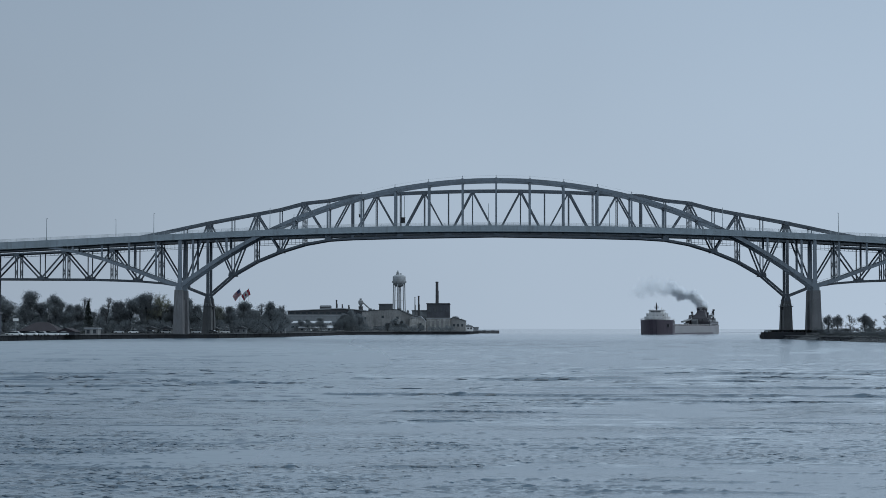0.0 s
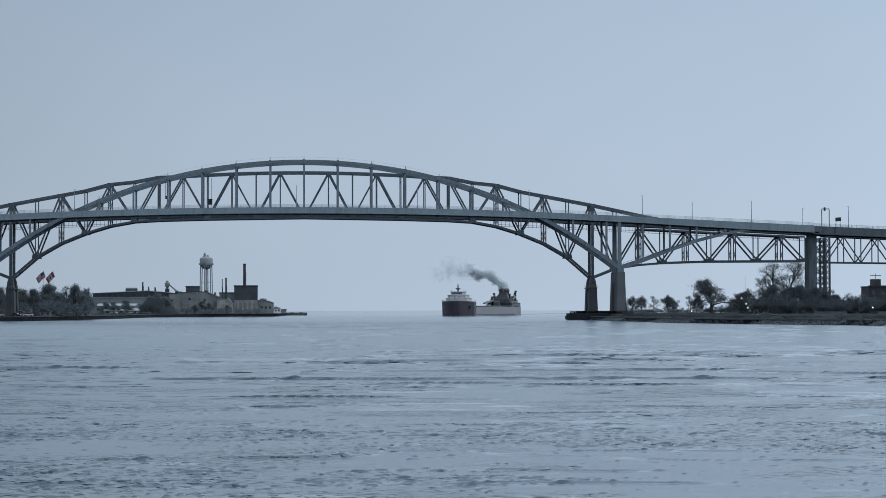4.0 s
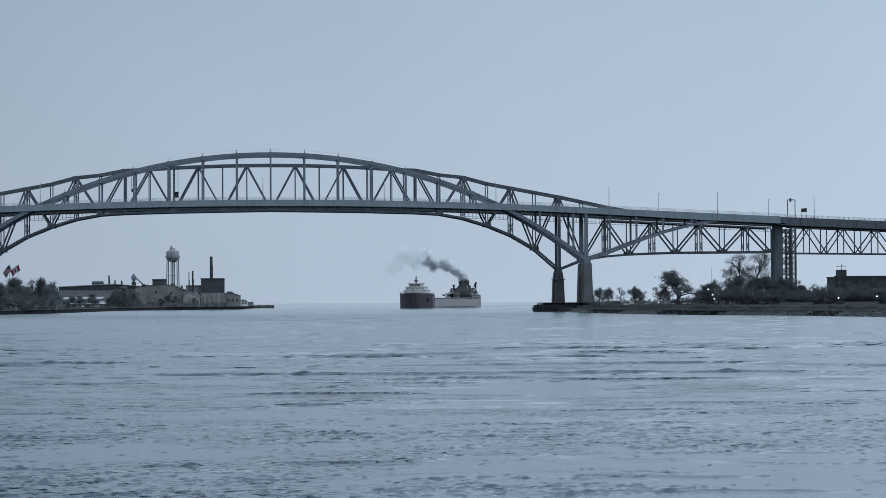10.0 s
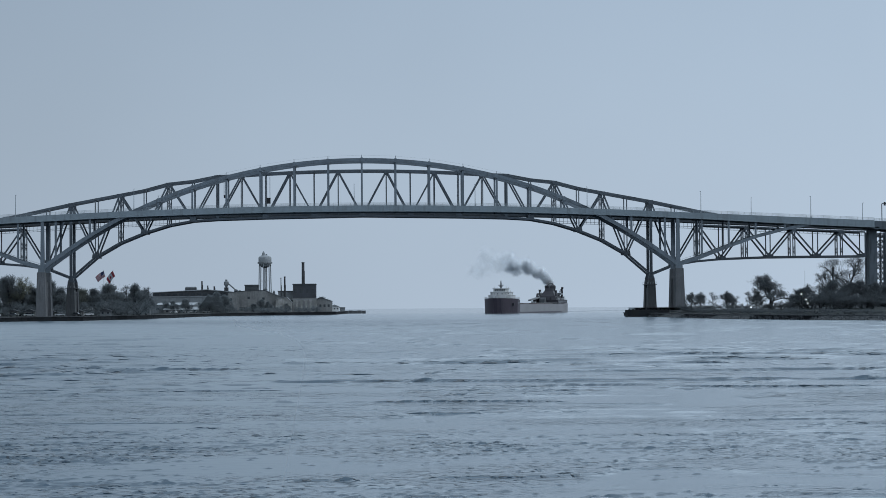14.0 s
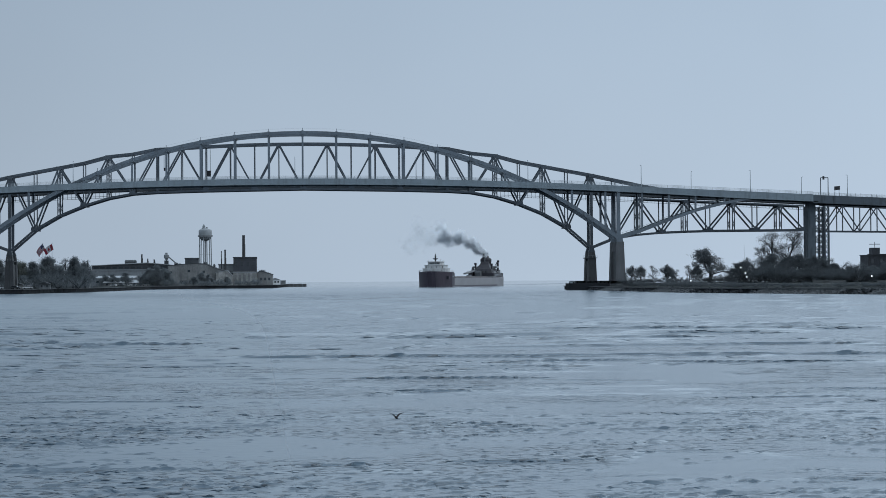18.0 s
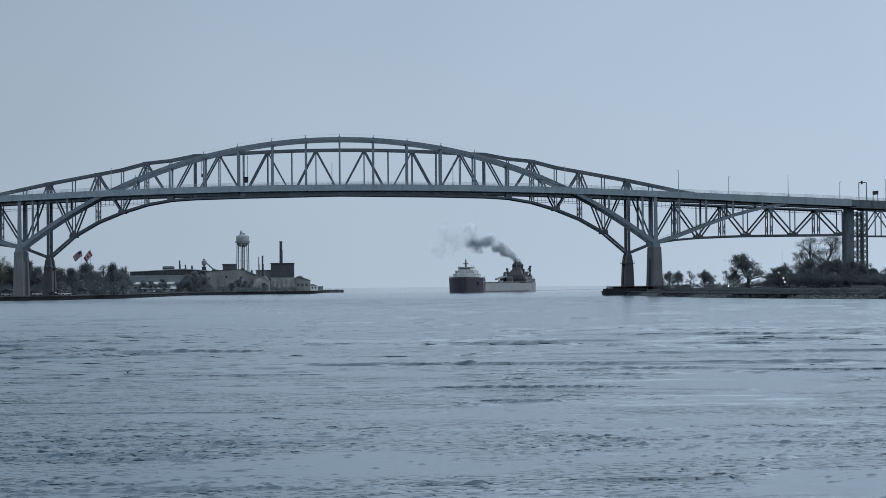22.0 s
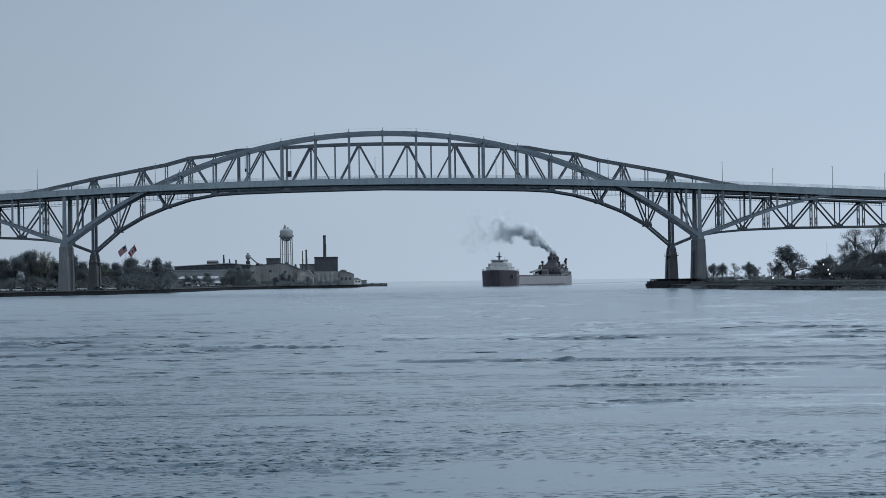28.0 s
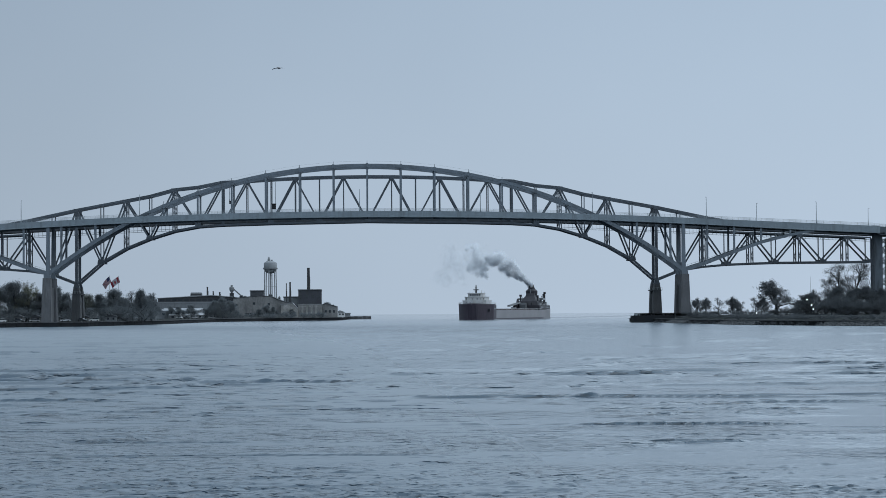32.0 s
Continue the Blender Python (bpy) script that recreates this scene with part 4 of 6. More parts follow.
building("white_kiosk", "small pale kiosk with a flat roof", -158.5, -153.5, 790, 796, 1.9, 4.2, M_TAN, M_ROOF_PALE, "flat", 1, 2)
sg = thing("notice_board", "white notice board on a single post", "sign", (-176.5, 752, 1.8))
part("post", Geo().box(-0.12, -0.1, 0, 0.12, 0.1, 6.2), M_RAIL, sg)
part("board", Geo().box(-1.0, -0.2, 5.3, 1.0, -0.11, 6.3), M_WHITE, sg)
for x, y, w, h, m in ((-152, 948, 5, 2.2, M_TAN), (-143, 951, 4, 1.9, M_TAN), (-131, 950, 6, 2.0, M_TAN), (-118, 952, 5, 2.2, M_GREYWALL), (-108.5, 1040, 4, 2.4, M_GREYWALL), (-158, 938, 4, 2.4, M_TAN)):
    building("riverside_shed", "small pale riverside shed with a pitched roof", x - w / 2, x + w / 2, y, y + 5, 2.0, 2.0 + h, m, M_ROOF_DARK, "gable", 1, 2, (0.9, 1.0))

# the mill on the point
building("mill_hall", "long grey mill hall with a dark clerestory roof", -143, -89, 1400, 1450, 2, 12.6, M_GREYWALL, M_ROOF_PALE, "flat", 1, 9, (2.4, 1.0))
cl = thing("mill_clerestory", "raised dark clerestory with a low pale ridged roof", "building", (-116, 1422, 13.1))
part("wall", Geo().prism([(-26, 0), (26, 0), (26, 3.0), (11, 4.2), (-26, 2.6)], -18, 18), M_STACK, cl)
part("roof", Geo().prism([(-26.6, 2.62), (11, 4.24), (26.6, 3.0), (26.6, 3.35), (11, 4.75), (-26.6, 3.0)], -18.6, 18.6), M_ROOF_PALE, cl)
for k in range(12):
    part("pane", Geo().box(-24.5 + k * 4.1, -18.12, 0.7, -21.6 + k * 4.1, -18.004, 2.0), M_GLASS, cl)
building("mill_shed", "low mill shed with a pale metal roof", -135, -110, 1352, 1380, 2, 7.3, M_GREYWALL, M_ROOF_PALE, "shed", 1, 7, (2, 1.4))
building("mill_store", "low store with a pale metal roof", -128, -106, 1338, 1348, 2, 4.2, M_TAN, M_ROOF_PALE, "shed", 1, 5, (1.6, 1.2))
building("mill_office", "tan office block with a pale gable", -106, -92, 1345, 1362, 2, 7.4, M_TAN, M_ROOF_PALE, "gable", 2, 4)
mb = thing("mill_block", "large mottled grey mill block with a sloping shoulder and few openings", "building", (-70, 1416, 2))
part("wall", Geo().prism([(-20, 0), (20, 0), (20, 9.4), (13, 11.0), (5, 14.4), (-2, 14.9), (-20, 13.2)], -24, 24), M_TAN, mb)
part("roof", Geo().prism([(-20.3, 13.22), (-2, 14.92), (5, 14.42), (13, 11.02), (20.3, 9.42), (20.3, 9.75), (13, 11.4), (5, 14.8), (-2, 15.3), (-20.3, 13.6)], -24.3, 24.3), M_ROOF_DARK, mb)
for x, w in ((-9.5, 5.5), (-3.0, 6.0), (3.4, 4.2)):
    part("loading_door", Geo().box(x - w / 2, -24.15, 1.2, x + w / 2, -24.004, 3.4), M_STACK, mb, "dark loading door")
for x, z in ((-18, 8.0), (-6, 9.0), (4, 8.4)):
    part("pane", Geo().box(x - 0.8, -24.1, z, x + 0.8, -24.004, z + 1.6), M_GLASS, mb)
building("mill_link", "dark link building behind the gabled store", -58, -46.6, 1441, 1462, 2, 16.0, M_GREYWALL, M_ROOF_DARK, "flat", 1, 3, (1.6, 1.2))
building("mill_house", "dark penthouse on the mill roof", -79, -70, 1400, 1412, 15.6, 20.0, M_ROOF_DARK, M_ROOF_DARK)
ph = building("pump_house", "stained pale concrete pump house on the shore", -46.5, -30.2, 1400, 1424, 1.8, 10.4, M_PALEWALL, M_ROOF_PALE)
for k in range(5):
    part("stained_bay", Geo().box(-7.6 + k * 3.1, -12.08, 0.6, -5.9 + k * 3.1, -12.004, 7.4), M_TAN, ph, "dark stained bay between pilasters")
    part("pilaster", Geo().box(-5.6 + k * 3.1, -12.3, 0, -4.8 + k * 3.1, -12.004, 8.2), M_PALEWALL, ph)
ge = thing("gabled_store", "pale tan gabled store by the shore", "building", (-52, 1393, 1.8))
part("wall", Geo().prism([(-5.6, 0), (5.2, 0), (5.2, 6.8), (2.0, 10.0), (-5.6, 8.8)], -5, 5), M_PALEWALL, ge)
part("roof", Geo().prism([(-5.9, 8.76), (2.0, 10.02), (5.5, 6.6), (5.5, 6.9), (2.0, 10.4), (-5.9, 9.1)], -5.4, 5.4), M_ROOF_PALE, ge)
part("door", Geo().box(0.2, -5.1, 0, 2.2, -5.004, 3.2), M_STACK, ge, "dark open door")
es = thing("end_store", "dull tan store with a sloping roof at the point", "building", (-25, 1412, 1.8))
part("wall", Geo().prism([(-5, 0), (5.2, 0), (5.2, 7.2), (-2.4, 9.6), (-5, 8.8)], -10, 10), M_TAN, es)
part("roof", Geo().prism([(-5.3, 8.76), (-2.4, 9.62), (5.5, 7.16), (5.5, 7.5), (-2.4, 10.0), (-5.3, 9.1)], -10.4, 10.4), M_ROOF_DARK, es)
for k in range(3):
    part("pane", Geo().box(-3.4 + k * 2.8, -10.1, 3.4, -2.0 + k * 2.8, -10.004, 5.2), M_GLASS, es)
building("boiler_house", "tall dark brick boiler house", -47.5, -31.5, 1435, 1455, 2, 20.8, M_BRICK, M_ROOF_DARK, "flat", 2, 4, (1.6, 2.6))
building("boat_house", "low white boat house on the point", -24, -17, 1590, 1600, 1.8, 5.6, M_WHITE, M_ROOF_PALE, "gable", 1, 3, (1.2, 1.2))
building("jetty_shed", "low grey shed on the point's jetty", -16.5, -12.5, 1592, 1600, 1.8, 4.2, M_GREYWALL, M_ROOF_PALE)
jt = thing("breakwater", "low dark breakwater running out from the point", "breakwater")
for k in range(5):
    part("block", Geo().box(-13.2 + k * 3.4, 1610, -2, -9.9 + k * 3.4, 1616, 2.2 + 0.15 * (k % 2)), M_CONC_D, jt)


def stack(name, label, x, y, z0, z1, r):
    s = thing(name, label, "chimney", (x, y, z0))
    part("shaft", Geo().rod((0, 0, 0), (0, 0, z1 - z0), r * 1.12, r, 14), M_STACK, s, smooth=False)
    part("rim", Geo().rod((0, 0, z1 - z0 - 0.6), (0, 0, z1 - z0 + 0.1), r * 1.15, r * 1.15, 14), M_STACK, s)
    part("ladder", Geo().box(r, -0.15, 0, r + 0.25, 0.15, (z1 - z0) * 0.6), M_STACK, s)
    return s


stack("smokestack", "tall sooty boiler-house smokestack", -40.6, 1445, 21.2, 36.8, 0.95)
stack("vent_stack", "dark slim vent stack on the mill", -52.6, 1420, 12.0, 26.4, 0.55)
stack("vent_stack", "thin grey vent pipe on the mill", -55.2, 1420, 12.6, 25.6, 0.28)
stack("vent_stack", "short dark vent on the mill roof", -110, 1425, 17.2, 23.6, 0.5)
stack("vent_stack", "short dark vent on the mill roof", -106, 1425, 17.2, 20.6, 0.4)
stack("vent_stack", "short dark vent on the mill roof", -101.5, 1425, 17.2, 20.0, 0.5)
cy = thing("dust_cyclone", "steel dust cyclone standing on the mill roof", "cyclone", (-92.5, 1415, 16.0))
part("frame", Geo().box(-1.4, -1.4, 0, 1.4, 1.4, 3.2), M_STACK, cy)
part("cone", Geo().lathe([(0.5, 3.2), (1.7, 5.2), (1.7, 7.0), (0.8, 7.6), (0.8, 8.6)], n=12), M_GREYWALL, cy)
part("duct", Geo().beam((0.6, 0, 6.5), (6.5, 0, 1.2), 0.9, 0.9), M_GREYWALL, cy)
for x, w, h, z in ((-117, 8.0, 2.6, 17.2), (-86, 2.6, 2.2, 15.6), (-83.5, 2.0, 1.4, 15.8), (-66, 3, 1.6, 16.6), (-60, 1.6, 2.8, 14.0)):
    ob = thing("roof_plant", "grey roof plant on the mill", "roof plant", (x, 1418, z))
    part("casing", Geo().prism([(-w / 2, 0), (w / 2, 0), (w / 2, h * 0.7), (w / 2 - 0.6, h), (-w / 2 + 0.6, h), (-w / 2, h * 0.7)], -2, 2), M_GREYWALL, ob)
    part("louvre", Geo().box(-w / 2 + 0.4, -2.1, h * 0.25, w / 2 - 0.4, -2.004, h * 0.6), M_STACK, ob)

wtw = thing("water_tower", "grey steel water tower on slim legs", "water tower", (-69.9, 1500, 2.0))
part("tank", Geo().lathe([(0.8, 32.1), (2.4, 32.5), (3.7, 33.5), (4.5, 34.9), (4.75, 36.1), (4.75, 39.5), (4.5, 40.1), (3.0, 40.9), (1.2, 41.4)], n=28), M_TANK, wtw, smooth=True)
part("walkway", Geo().lathe([(4.7, 35.2), (5.35, 35.2), (5.35, 36.3), (5.27, 36.3), (5.27, 35.4), (4.7, 35.4)], n=28), M_GREYWALL, wtw)
part("finial", Geo().lathe([(1.0, 41.2), (1.05, 42.8), (0.7, 43.4), (0.3, 44.3)], -1.0, 0, 12), M_TANK, wtw)
part("roof_hatch", Geo().box(0.4, -0.6, 40.9, 1.7, 0.6, 42.2), M_TANK, wtw)
part("roof_ladder", Geo().beam((-4.3, -0.4, 39.9), (-1.2, -0.4, 41.9), 0.25, 0.5), M_GREYWALL, wtw)
for k in range(6):
    a = k * math.tau / 6 + 0.3
    part("leg", Geo().rod((4.9 * math.cos(a), 4.9 * math.sin(a), 0), (4.2 * math.cos(a), 4.2 * math.sin(a), 35.4), 0.42, 0.36, 6), M_TANK, wtw)
part("riser", Geo().rod((0, 0, 0), (0, 0, 32.5), 0.55, n=10), M_TANK, wtw)
for z in (11.5, 22.5):
    for k in range(6):
        a, b = k * math.tau / 6 + 0.3, (k + 1) * math.tau / 6 + 0.3
        r = 4.9 - 0.7 * z / 34
        part("tie", Geo().beam((r * math.cos(a), r * math.sin(a), z), (r * math.cos(b), r * math.sin(b), z), 0.16, 0.16), M_TANK, wtw)

# east bank
bl = building("brick_plant", "long dark brick building with a stepped flat roof", 276.5, 338, 986, 1000, 2.7, 15.2, M_BRICK, M_ROOF_DARK, "flat", 2, 14, (1.6, 2.0))
part("raised_bay", Geo().box(3.5, -6.8, 13.0, 31, 6.8, 14.6), M_BRICK, bl)
part("stair_head", Geo().box(-28.5, -6, 13.0, -24.5, -1, 16.4), M_BRICK, bl)
part("roof_mast", Geo().box(-26.6, -4.1, 16.4, -26.4, -3.9, 19.2).box(-29.2, -4.1, 18.0, -23.8, -3.9, 18.3), M_STACK, bl)
building("low_block", "low pale block among the bushes", 262, 272, 990, 998, 2.7, 7.6, M_TAN, M_ROOF_DARK)
mast = thing("radio_mast", "thin grey lattice radio mast behind the trees", "mast", (197.5, 905, 2.6))
part("pole", Geo().rod((0, 0, 0), (0, 0, 17), 0.10, 0.05, 5), M_RAIL, mast)

M_GLOBE = bpy.data.materials.new("lit_lamp_globe")
M_GLOBE.use_nodes = True
M_GLOBE.node_tree.nodes["Principled BSDF"].inputs["Emission Color"].default_value = (0.9, 0.96, 1.0, 1)
M_GLOBE.node_tree.nodes["Principled BSDF"].inputs["Emission Strength"].default_value = 1.6
for x, y, z in ((162.7, 850, 3.8), (184.4, 852, 9.2), (185.9, 850, 6.9), (187.0, 852, 5.2), (219.6, 778, 5.2), (248.6, 778, 5.0), (234.8, 778, 5.8)):
    lp = thing("path_lamp", "lit white globe lamp on a short dark post", "lamp", (x, y, 2.7), "riverside path lamps")
    top = z - 2.7
    part("post", Geo().rod((0, 0, 0), (0, 0, top - 0.35), 0.09, 0.07, 6), M_DARK, lp)
    r = 0.26
    part("globe", Geo().lathe([(0.1, top - r), (r * 0.75, top - r * 0.7), (r, top), (r * 0.75, top + r * 0.7), (0.1, top + r)], n=10), M_GLOBE, lp, "glowing white globe", True)

# dock and stony edge by the east piers
seawall("seawall_east", EAST[3:10], 1.35, "low dark seawall below the east bank")
dk = thing("dock", "dark timber dock with posts by the east piers", "dock")
for k in range(11):
    part("plank", Geo().box(115.8 + k * 1.6, 884, 2.3, 117.34 + k * 1.6, 893, 2.65), M_WALL, dk)
for k in range(11):
    part("pile", Geo().rod((116.0 + k * 1.7, 883.7, -4), (116.0 + k * 1.7, 883.7, 3.3 + 0.2 * (k % 3)), 0.32, n=8), M_WALL, dk)
part("fender", Geo().box(115.4, 882.9, -0.5, 133.4, 883.3, 3.0), M_WALL, dk)
part("end_wall", Geo().box(115.4, 883.34, -0.5, 115.78, 893, 2.95), M_WALL, dk)
for k in range(10):
    part("rail_post", Geo().box(117.0 + k * 2.6 - 0.06, 892.4, 2.65, 122.0 + k * 2.6 + 0.06, 892.52, 3.9), M_RAIL, dk)
part("handrail", Geo().box(116.8, 892.38, 3.85, 140.6, 892.54, 3.97), M_DARK, dk)

rng = random.Random(9)


def along(pts, y):
    """The shoreline's x at a distance y up the river."""
    for (x0, y0), (x1, y1) in zip(pts, pts[1:]):
        if y0 <= y <= y1:
            return x0 + (x1 - x0) * (y - y0) / (y1 - y0)
    return pts[-1][0]


def stones(count, y0, y1, reach, small, big):
    """Tumbled blocks on a slope from the shoreline down into the water."""
    g = Geo()
    for _ in range(count):
        y = rng.uniform(y0, y1)
        u, r = rng.random(), rng.uniform(small, big)
        x = along(EAST, y) + 0.8 - u * reach
        z = 1.55 * (1 - u) - 0.1
        q = Euler((rng.uniform(0, 3), rng.uniform(0, 3), rng.uniform(0, 3))).to_matrix()
        vs = [Vector((sx * r * rng.uniform(0.6, 1), sy * r * rng.uniform(0.6, 1), sz * r * rng.uniform(0.4, 0.8))) for sx in (-1, 1) for sy in (-1, 1) for sz in (-1, 1)]
        g.add([Vector((x, y, z)) + q @ p for p in vs], [(0, 1, 3, 2), (4, 6, 7, 5), (0, 4, 5, 1), (2, 3, 7, 6), (0, 2, 6, 4), (1, 5, 7, 3)])
    return g


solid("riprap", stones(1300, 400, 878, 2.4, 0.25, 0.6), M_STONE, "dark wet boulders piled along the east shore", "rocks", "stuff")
M_PALESTONE = mat("dry_limestone_blocks", (0.060, 0.065, 0.070), 0.95, vary=0.25, scale=0.3, fine=2.0, bump=0.08, island=0.25)
for y0, y1 in ((470, 500), (525, 574), (596, 640), (690, 735), (800, 842)):
    solid("stone_revetment", stones(int((y1 - y0) * 18), y0, y1, 4.2, 0.2, 0.42), M_PALESTONE, "paler dry stone slope on the east shore", "rocks", "stuff")
for px in (131.0, 139.5):
    ap = Geo()
    for _ in range(150):
        a, d, r = rng.uniform(math.pi, math.tau), rng.uniform(0.2, 1.0), rng.uniform(0.35, 0.8)
        x, y, z = px + 5.6 * d * math.cos(a), 893 + 9.0 * d * math.sin(a), 2.1 - 2.0 * d
        q = Euler((rng.uniform(0, 3), rng.uniform(0, 3), rng.uniform(0, 3))).to_matrix()
        ap.add([Vector((x, y, z)) + q @ Vector((sx * r, sy * r * 0.8, sz * r * 0.6)) for sx in (-1, 1) for sy in (-1, 1) for sz in (-1, 1)], [(0, 1, 3, 2), (4, 6, 7, 5), (0, 4, 5, 1), (2, 3, 7, 6), (0, 2, 6, 4), (1, 5, 7, 3)])
    solid("stone_apron", ap, M_PALESTONE, "stone apron heaped round the pier foot", "rocks", "stuff")
for x0, x1 in ((213.6, 227.5), (241.0, 256.0)):
    lw = thing("low_wall", "low pale concrete wall along the riverside path", "wall", ((x0 + x1) / 2, 846, 2.6))
    part("wall_body", Geo().box(-(x1 - x0) / 2, -0.2, 0, (x1 - x0) / 2, 0.2, 0.8), M_PATH, lw)
    part("coping", Geo().box(-(x1 - x0) / 2 - 0.1, -0.3, 0.8, (x1 - x0) / 2 + 0.1, 0.3, 0.98), M_PATH, lw)


def strip(name, pts, off, wide, z, material, label):
    g = Geo()
    vs = []
    for x, y in pts:
        vs += [(x + off, y, z), (x + off + wide, y, z)]
    g.add(vs, [(2 * i, 2 * i + 1, 2 * i + 3, 2 * i + 2) for i in range(len(pts) - 1)])
    ob = solid(name, g, material, label, kind="structure")
    return ob


strip("pavement", EAST[1:9], 33, 5, 2.75, M_PATH, "pale concrete riverside path on the east bank")
strip("road", WEST[2:8], -24, 16, 2.02, M_ASPH, "asphalt riverside lot on the west bank")


# ---- trees ----
def tree_meshes(seed, kind):
    """Trunk with limbs, and a crown of small leaf clumps, as two meshes for a tree about 10 m high."""
    r = random.Random(seed)
    wood, tips = Geo(), []
    droop = {"dense": 0.10, "oak": 0.06, "sparse": 0.14, "bare": 0.05, "shrub": 0.1}[kind]
    last = 5 if kind in ("bare", "oak") else 4

    def limb(p, way, length, rad, depth):
        q = p
        for k in range(2):
            way = (way + Vector((r.uniform(-1, 1), r.uniform(-1, 1), r.uniform(-0.6, 0.9))) * 0.17).normalized()
            e = q + way * length / 2
            wood.rod(q, e, rad * (1 - 0.25 * k), rad * (0.75 - 0.25 * k), 5 if depth < 3 else 3)
            if depth >= 2:
                tips.append((q + e) / 2)
            q = e
        tips.append(q)
        if depth >= last:
            return
        for _ in range(3 if depth < 3 else 2):
            a, tilt = r.uniform(0, math.tau), r.uniform(0.3, 0.85)
            side = Matrix.Rotation(a, 3, way) @ way.orthogonal().normalized()
            w2 = (way * math.cos(tilt) + side * math.sin(tilt) + Vector((0, 0, 0.10 - droop))).normalized()
            limb(q - way * length * r.uniform(0, 0.45), w2, length * r.uniform(0.55, 0.78), rad * 0.55, depth + 1)

    if kind == "shrub":
        for k in range(6):
            a = k * math.tau / 6 + r.uniform(0, 0.6)
            limb(Vector((0, 0, 0)), Vector((0.75 * math.cos(a), 0.75 * math.sin(a), r.uniform(0.5, 1.1))).normalized(), 2.2, 0.08, 2)
        for _ in range(70):
            a, rad = r.uniform(0, math.tau), r.uniform(0.3, 3.0)
            tips.append(Vector((rad * math.cos(a), rad * math.sin(a), r.uniform(0.1, 2.2))))
    else:
        # a leaning stem with boughs along its upper part
        stem, q, way = {"dense": 5.2, "oak": 3.6, "sparse": 3.0, "bare": 6.2}[kind], Vector((0, 0, 0)), Vector((0, 0, 1))
        rad = {"dense": 0.34, "oak": 0.36, "sparse": 0.26, "bare": 0.26}[kind]
        for k in range(6):
            way = (way + Vector((r.uniform(-1, 1), r.uniform(-1, 1), 0.4)) * 0.10).normalized()
            e = q + way * stem / 6
            wood.rod(q, e, rad * (1 - 0.12 * k), rad * (0.88 - 0.12 * k), 7)
            q = e
            if k >= 1:
                for _ in range(2):
                    a, tilt = r.uniform(0, math.tau), r.uniform(0.75, 1.25) - 0.10 * k
                    side = Vector((math.cos(a), math.sin(a), 0))
                    limb(q, (side * math.sin(tilt) + Vector((0, 0, math.cos(tilt)))).normalized(), (2.5 - 0.17 * k) * r.uniform(0.75, 1.15), rad * 0.42, 1)
        limb(q, way, 1.8, rad * 0.4, 1)
    top = max(p.z for p in tips)
    k = 10.0 / top
    if kind == "dense":
        # boughs that hang low round the stem
        for _ in range(210):
            a, rad = r.uniform(0, math.tau), r.uniform(1.0, 4.6)
            z = r.uniform(0.6, 7.0)
            tips.append(Vector((rad * math.cos(a), rad * math.sin(a), z)) * (1 / k) * (1 if noise.noise((a * 1.5, z * 0.5, seed)) > -0.25 else 0.6))
    wood.v = [(x * k, y * k, z * k) for x, y, z in wood.v]
    crown = Geo()
    each, size, spread = {"dense": (15, 0.145, 0.50), "oak": (6, 0.12, 0.34), "sparse": (14, 0.105, 0.36), "bare": (3, 0.065, 0.25), "shrub": (44, 0.14, 0.52)}[kind]
    for p in tips:
        p = p * k
        for _ in range(each):
            c = p + Vector((r.gauss(0, 1), r.gauss(0, 1), r.gauss(0, 0.8))) * spread
            if c.z < (0.1 if kind == "shrub" else 0.4):
                continue
            q = Euler((r.uniform(0, 6), r.uniform(0, 6), r.uniform(0, 6))).to_matrix()
            s = size * r.uniform(0.5, 1.2)
            crown.add([c + q @ Vector(v) * s for v in ((-1, 0, 0), (0, -0.6, 0.15), (1, 0, 0), (0, 0.6, 0.15))], [(0, 1, 2, 3)])
    return wood, crown


def fir_meshes(seed):
    r = random.Random(seed)
    wood, crown = Geo().rod((0, 0, 0), (0, 0, 9.8), 0.22, 0.03, 6), Geo()
    for i in range(900):
        z = r.uniform(0.8, 9.9)
        rad = (10.1 - z) * 0.27 * math.sqrt(r.random())
        a = r.uniform(0, math.tau)
        c = Vector((rad * math.cos(a), rad * math.sin(a), z - rad * 0.25))
        s = r.uniform(0.2, 0.45)
        q = Euler((r.uniform(-0.6, 0.6), r.uniform(-0.6, 0.6), a)).to_matrix()
        crown.add([c + q @ Vector(v) * s for v in ((-1, -0.3, 0), (1, -0.3, 0), (1.3, 0.3, -0.3), (-1, 0.3, 0))], [(0, 1, 2, 3)])
    return wood, crown


KITS = {}
for kind, count, leaf in (("dense", 4, M_LEAF_D), ("sparse", 3, M_LEAF_E), ("oak", 1, M_LEAF_E), ("bare", 3, M_LEAF_E), ("shrub", 3, M_LEAF_D), ("bush", 2, M_LEAF_E)):
    for i in range(count):
        w, c = tree_meshes(31 * i + len(kind), "shrub" if kind == "bush" else kind)
        KITS[kind, i] = (w.mesh("trunk", M_BARK), c.mesh("crown", leaf))
for i in range(2):
    w, c = tree_meshes(77 + i, "dense")
    KITS["green", i] = (w.mesh("trunk", M_BARK), c.mesh("crown", M_LEAF))
for i in range(4):
    w, c = tree_meshes(140 + i, "dense")
    KITS["dark", i] = (w.mesh("trunk", M_BARK), c.mesh("crown", M_LEAF_E))
w, c = tree_meshes(99, "sparse")
KITS["yellow", 0] = (w.mesh("trunk", M_BARK), c.mesh("crown", M_LEAF_Y))
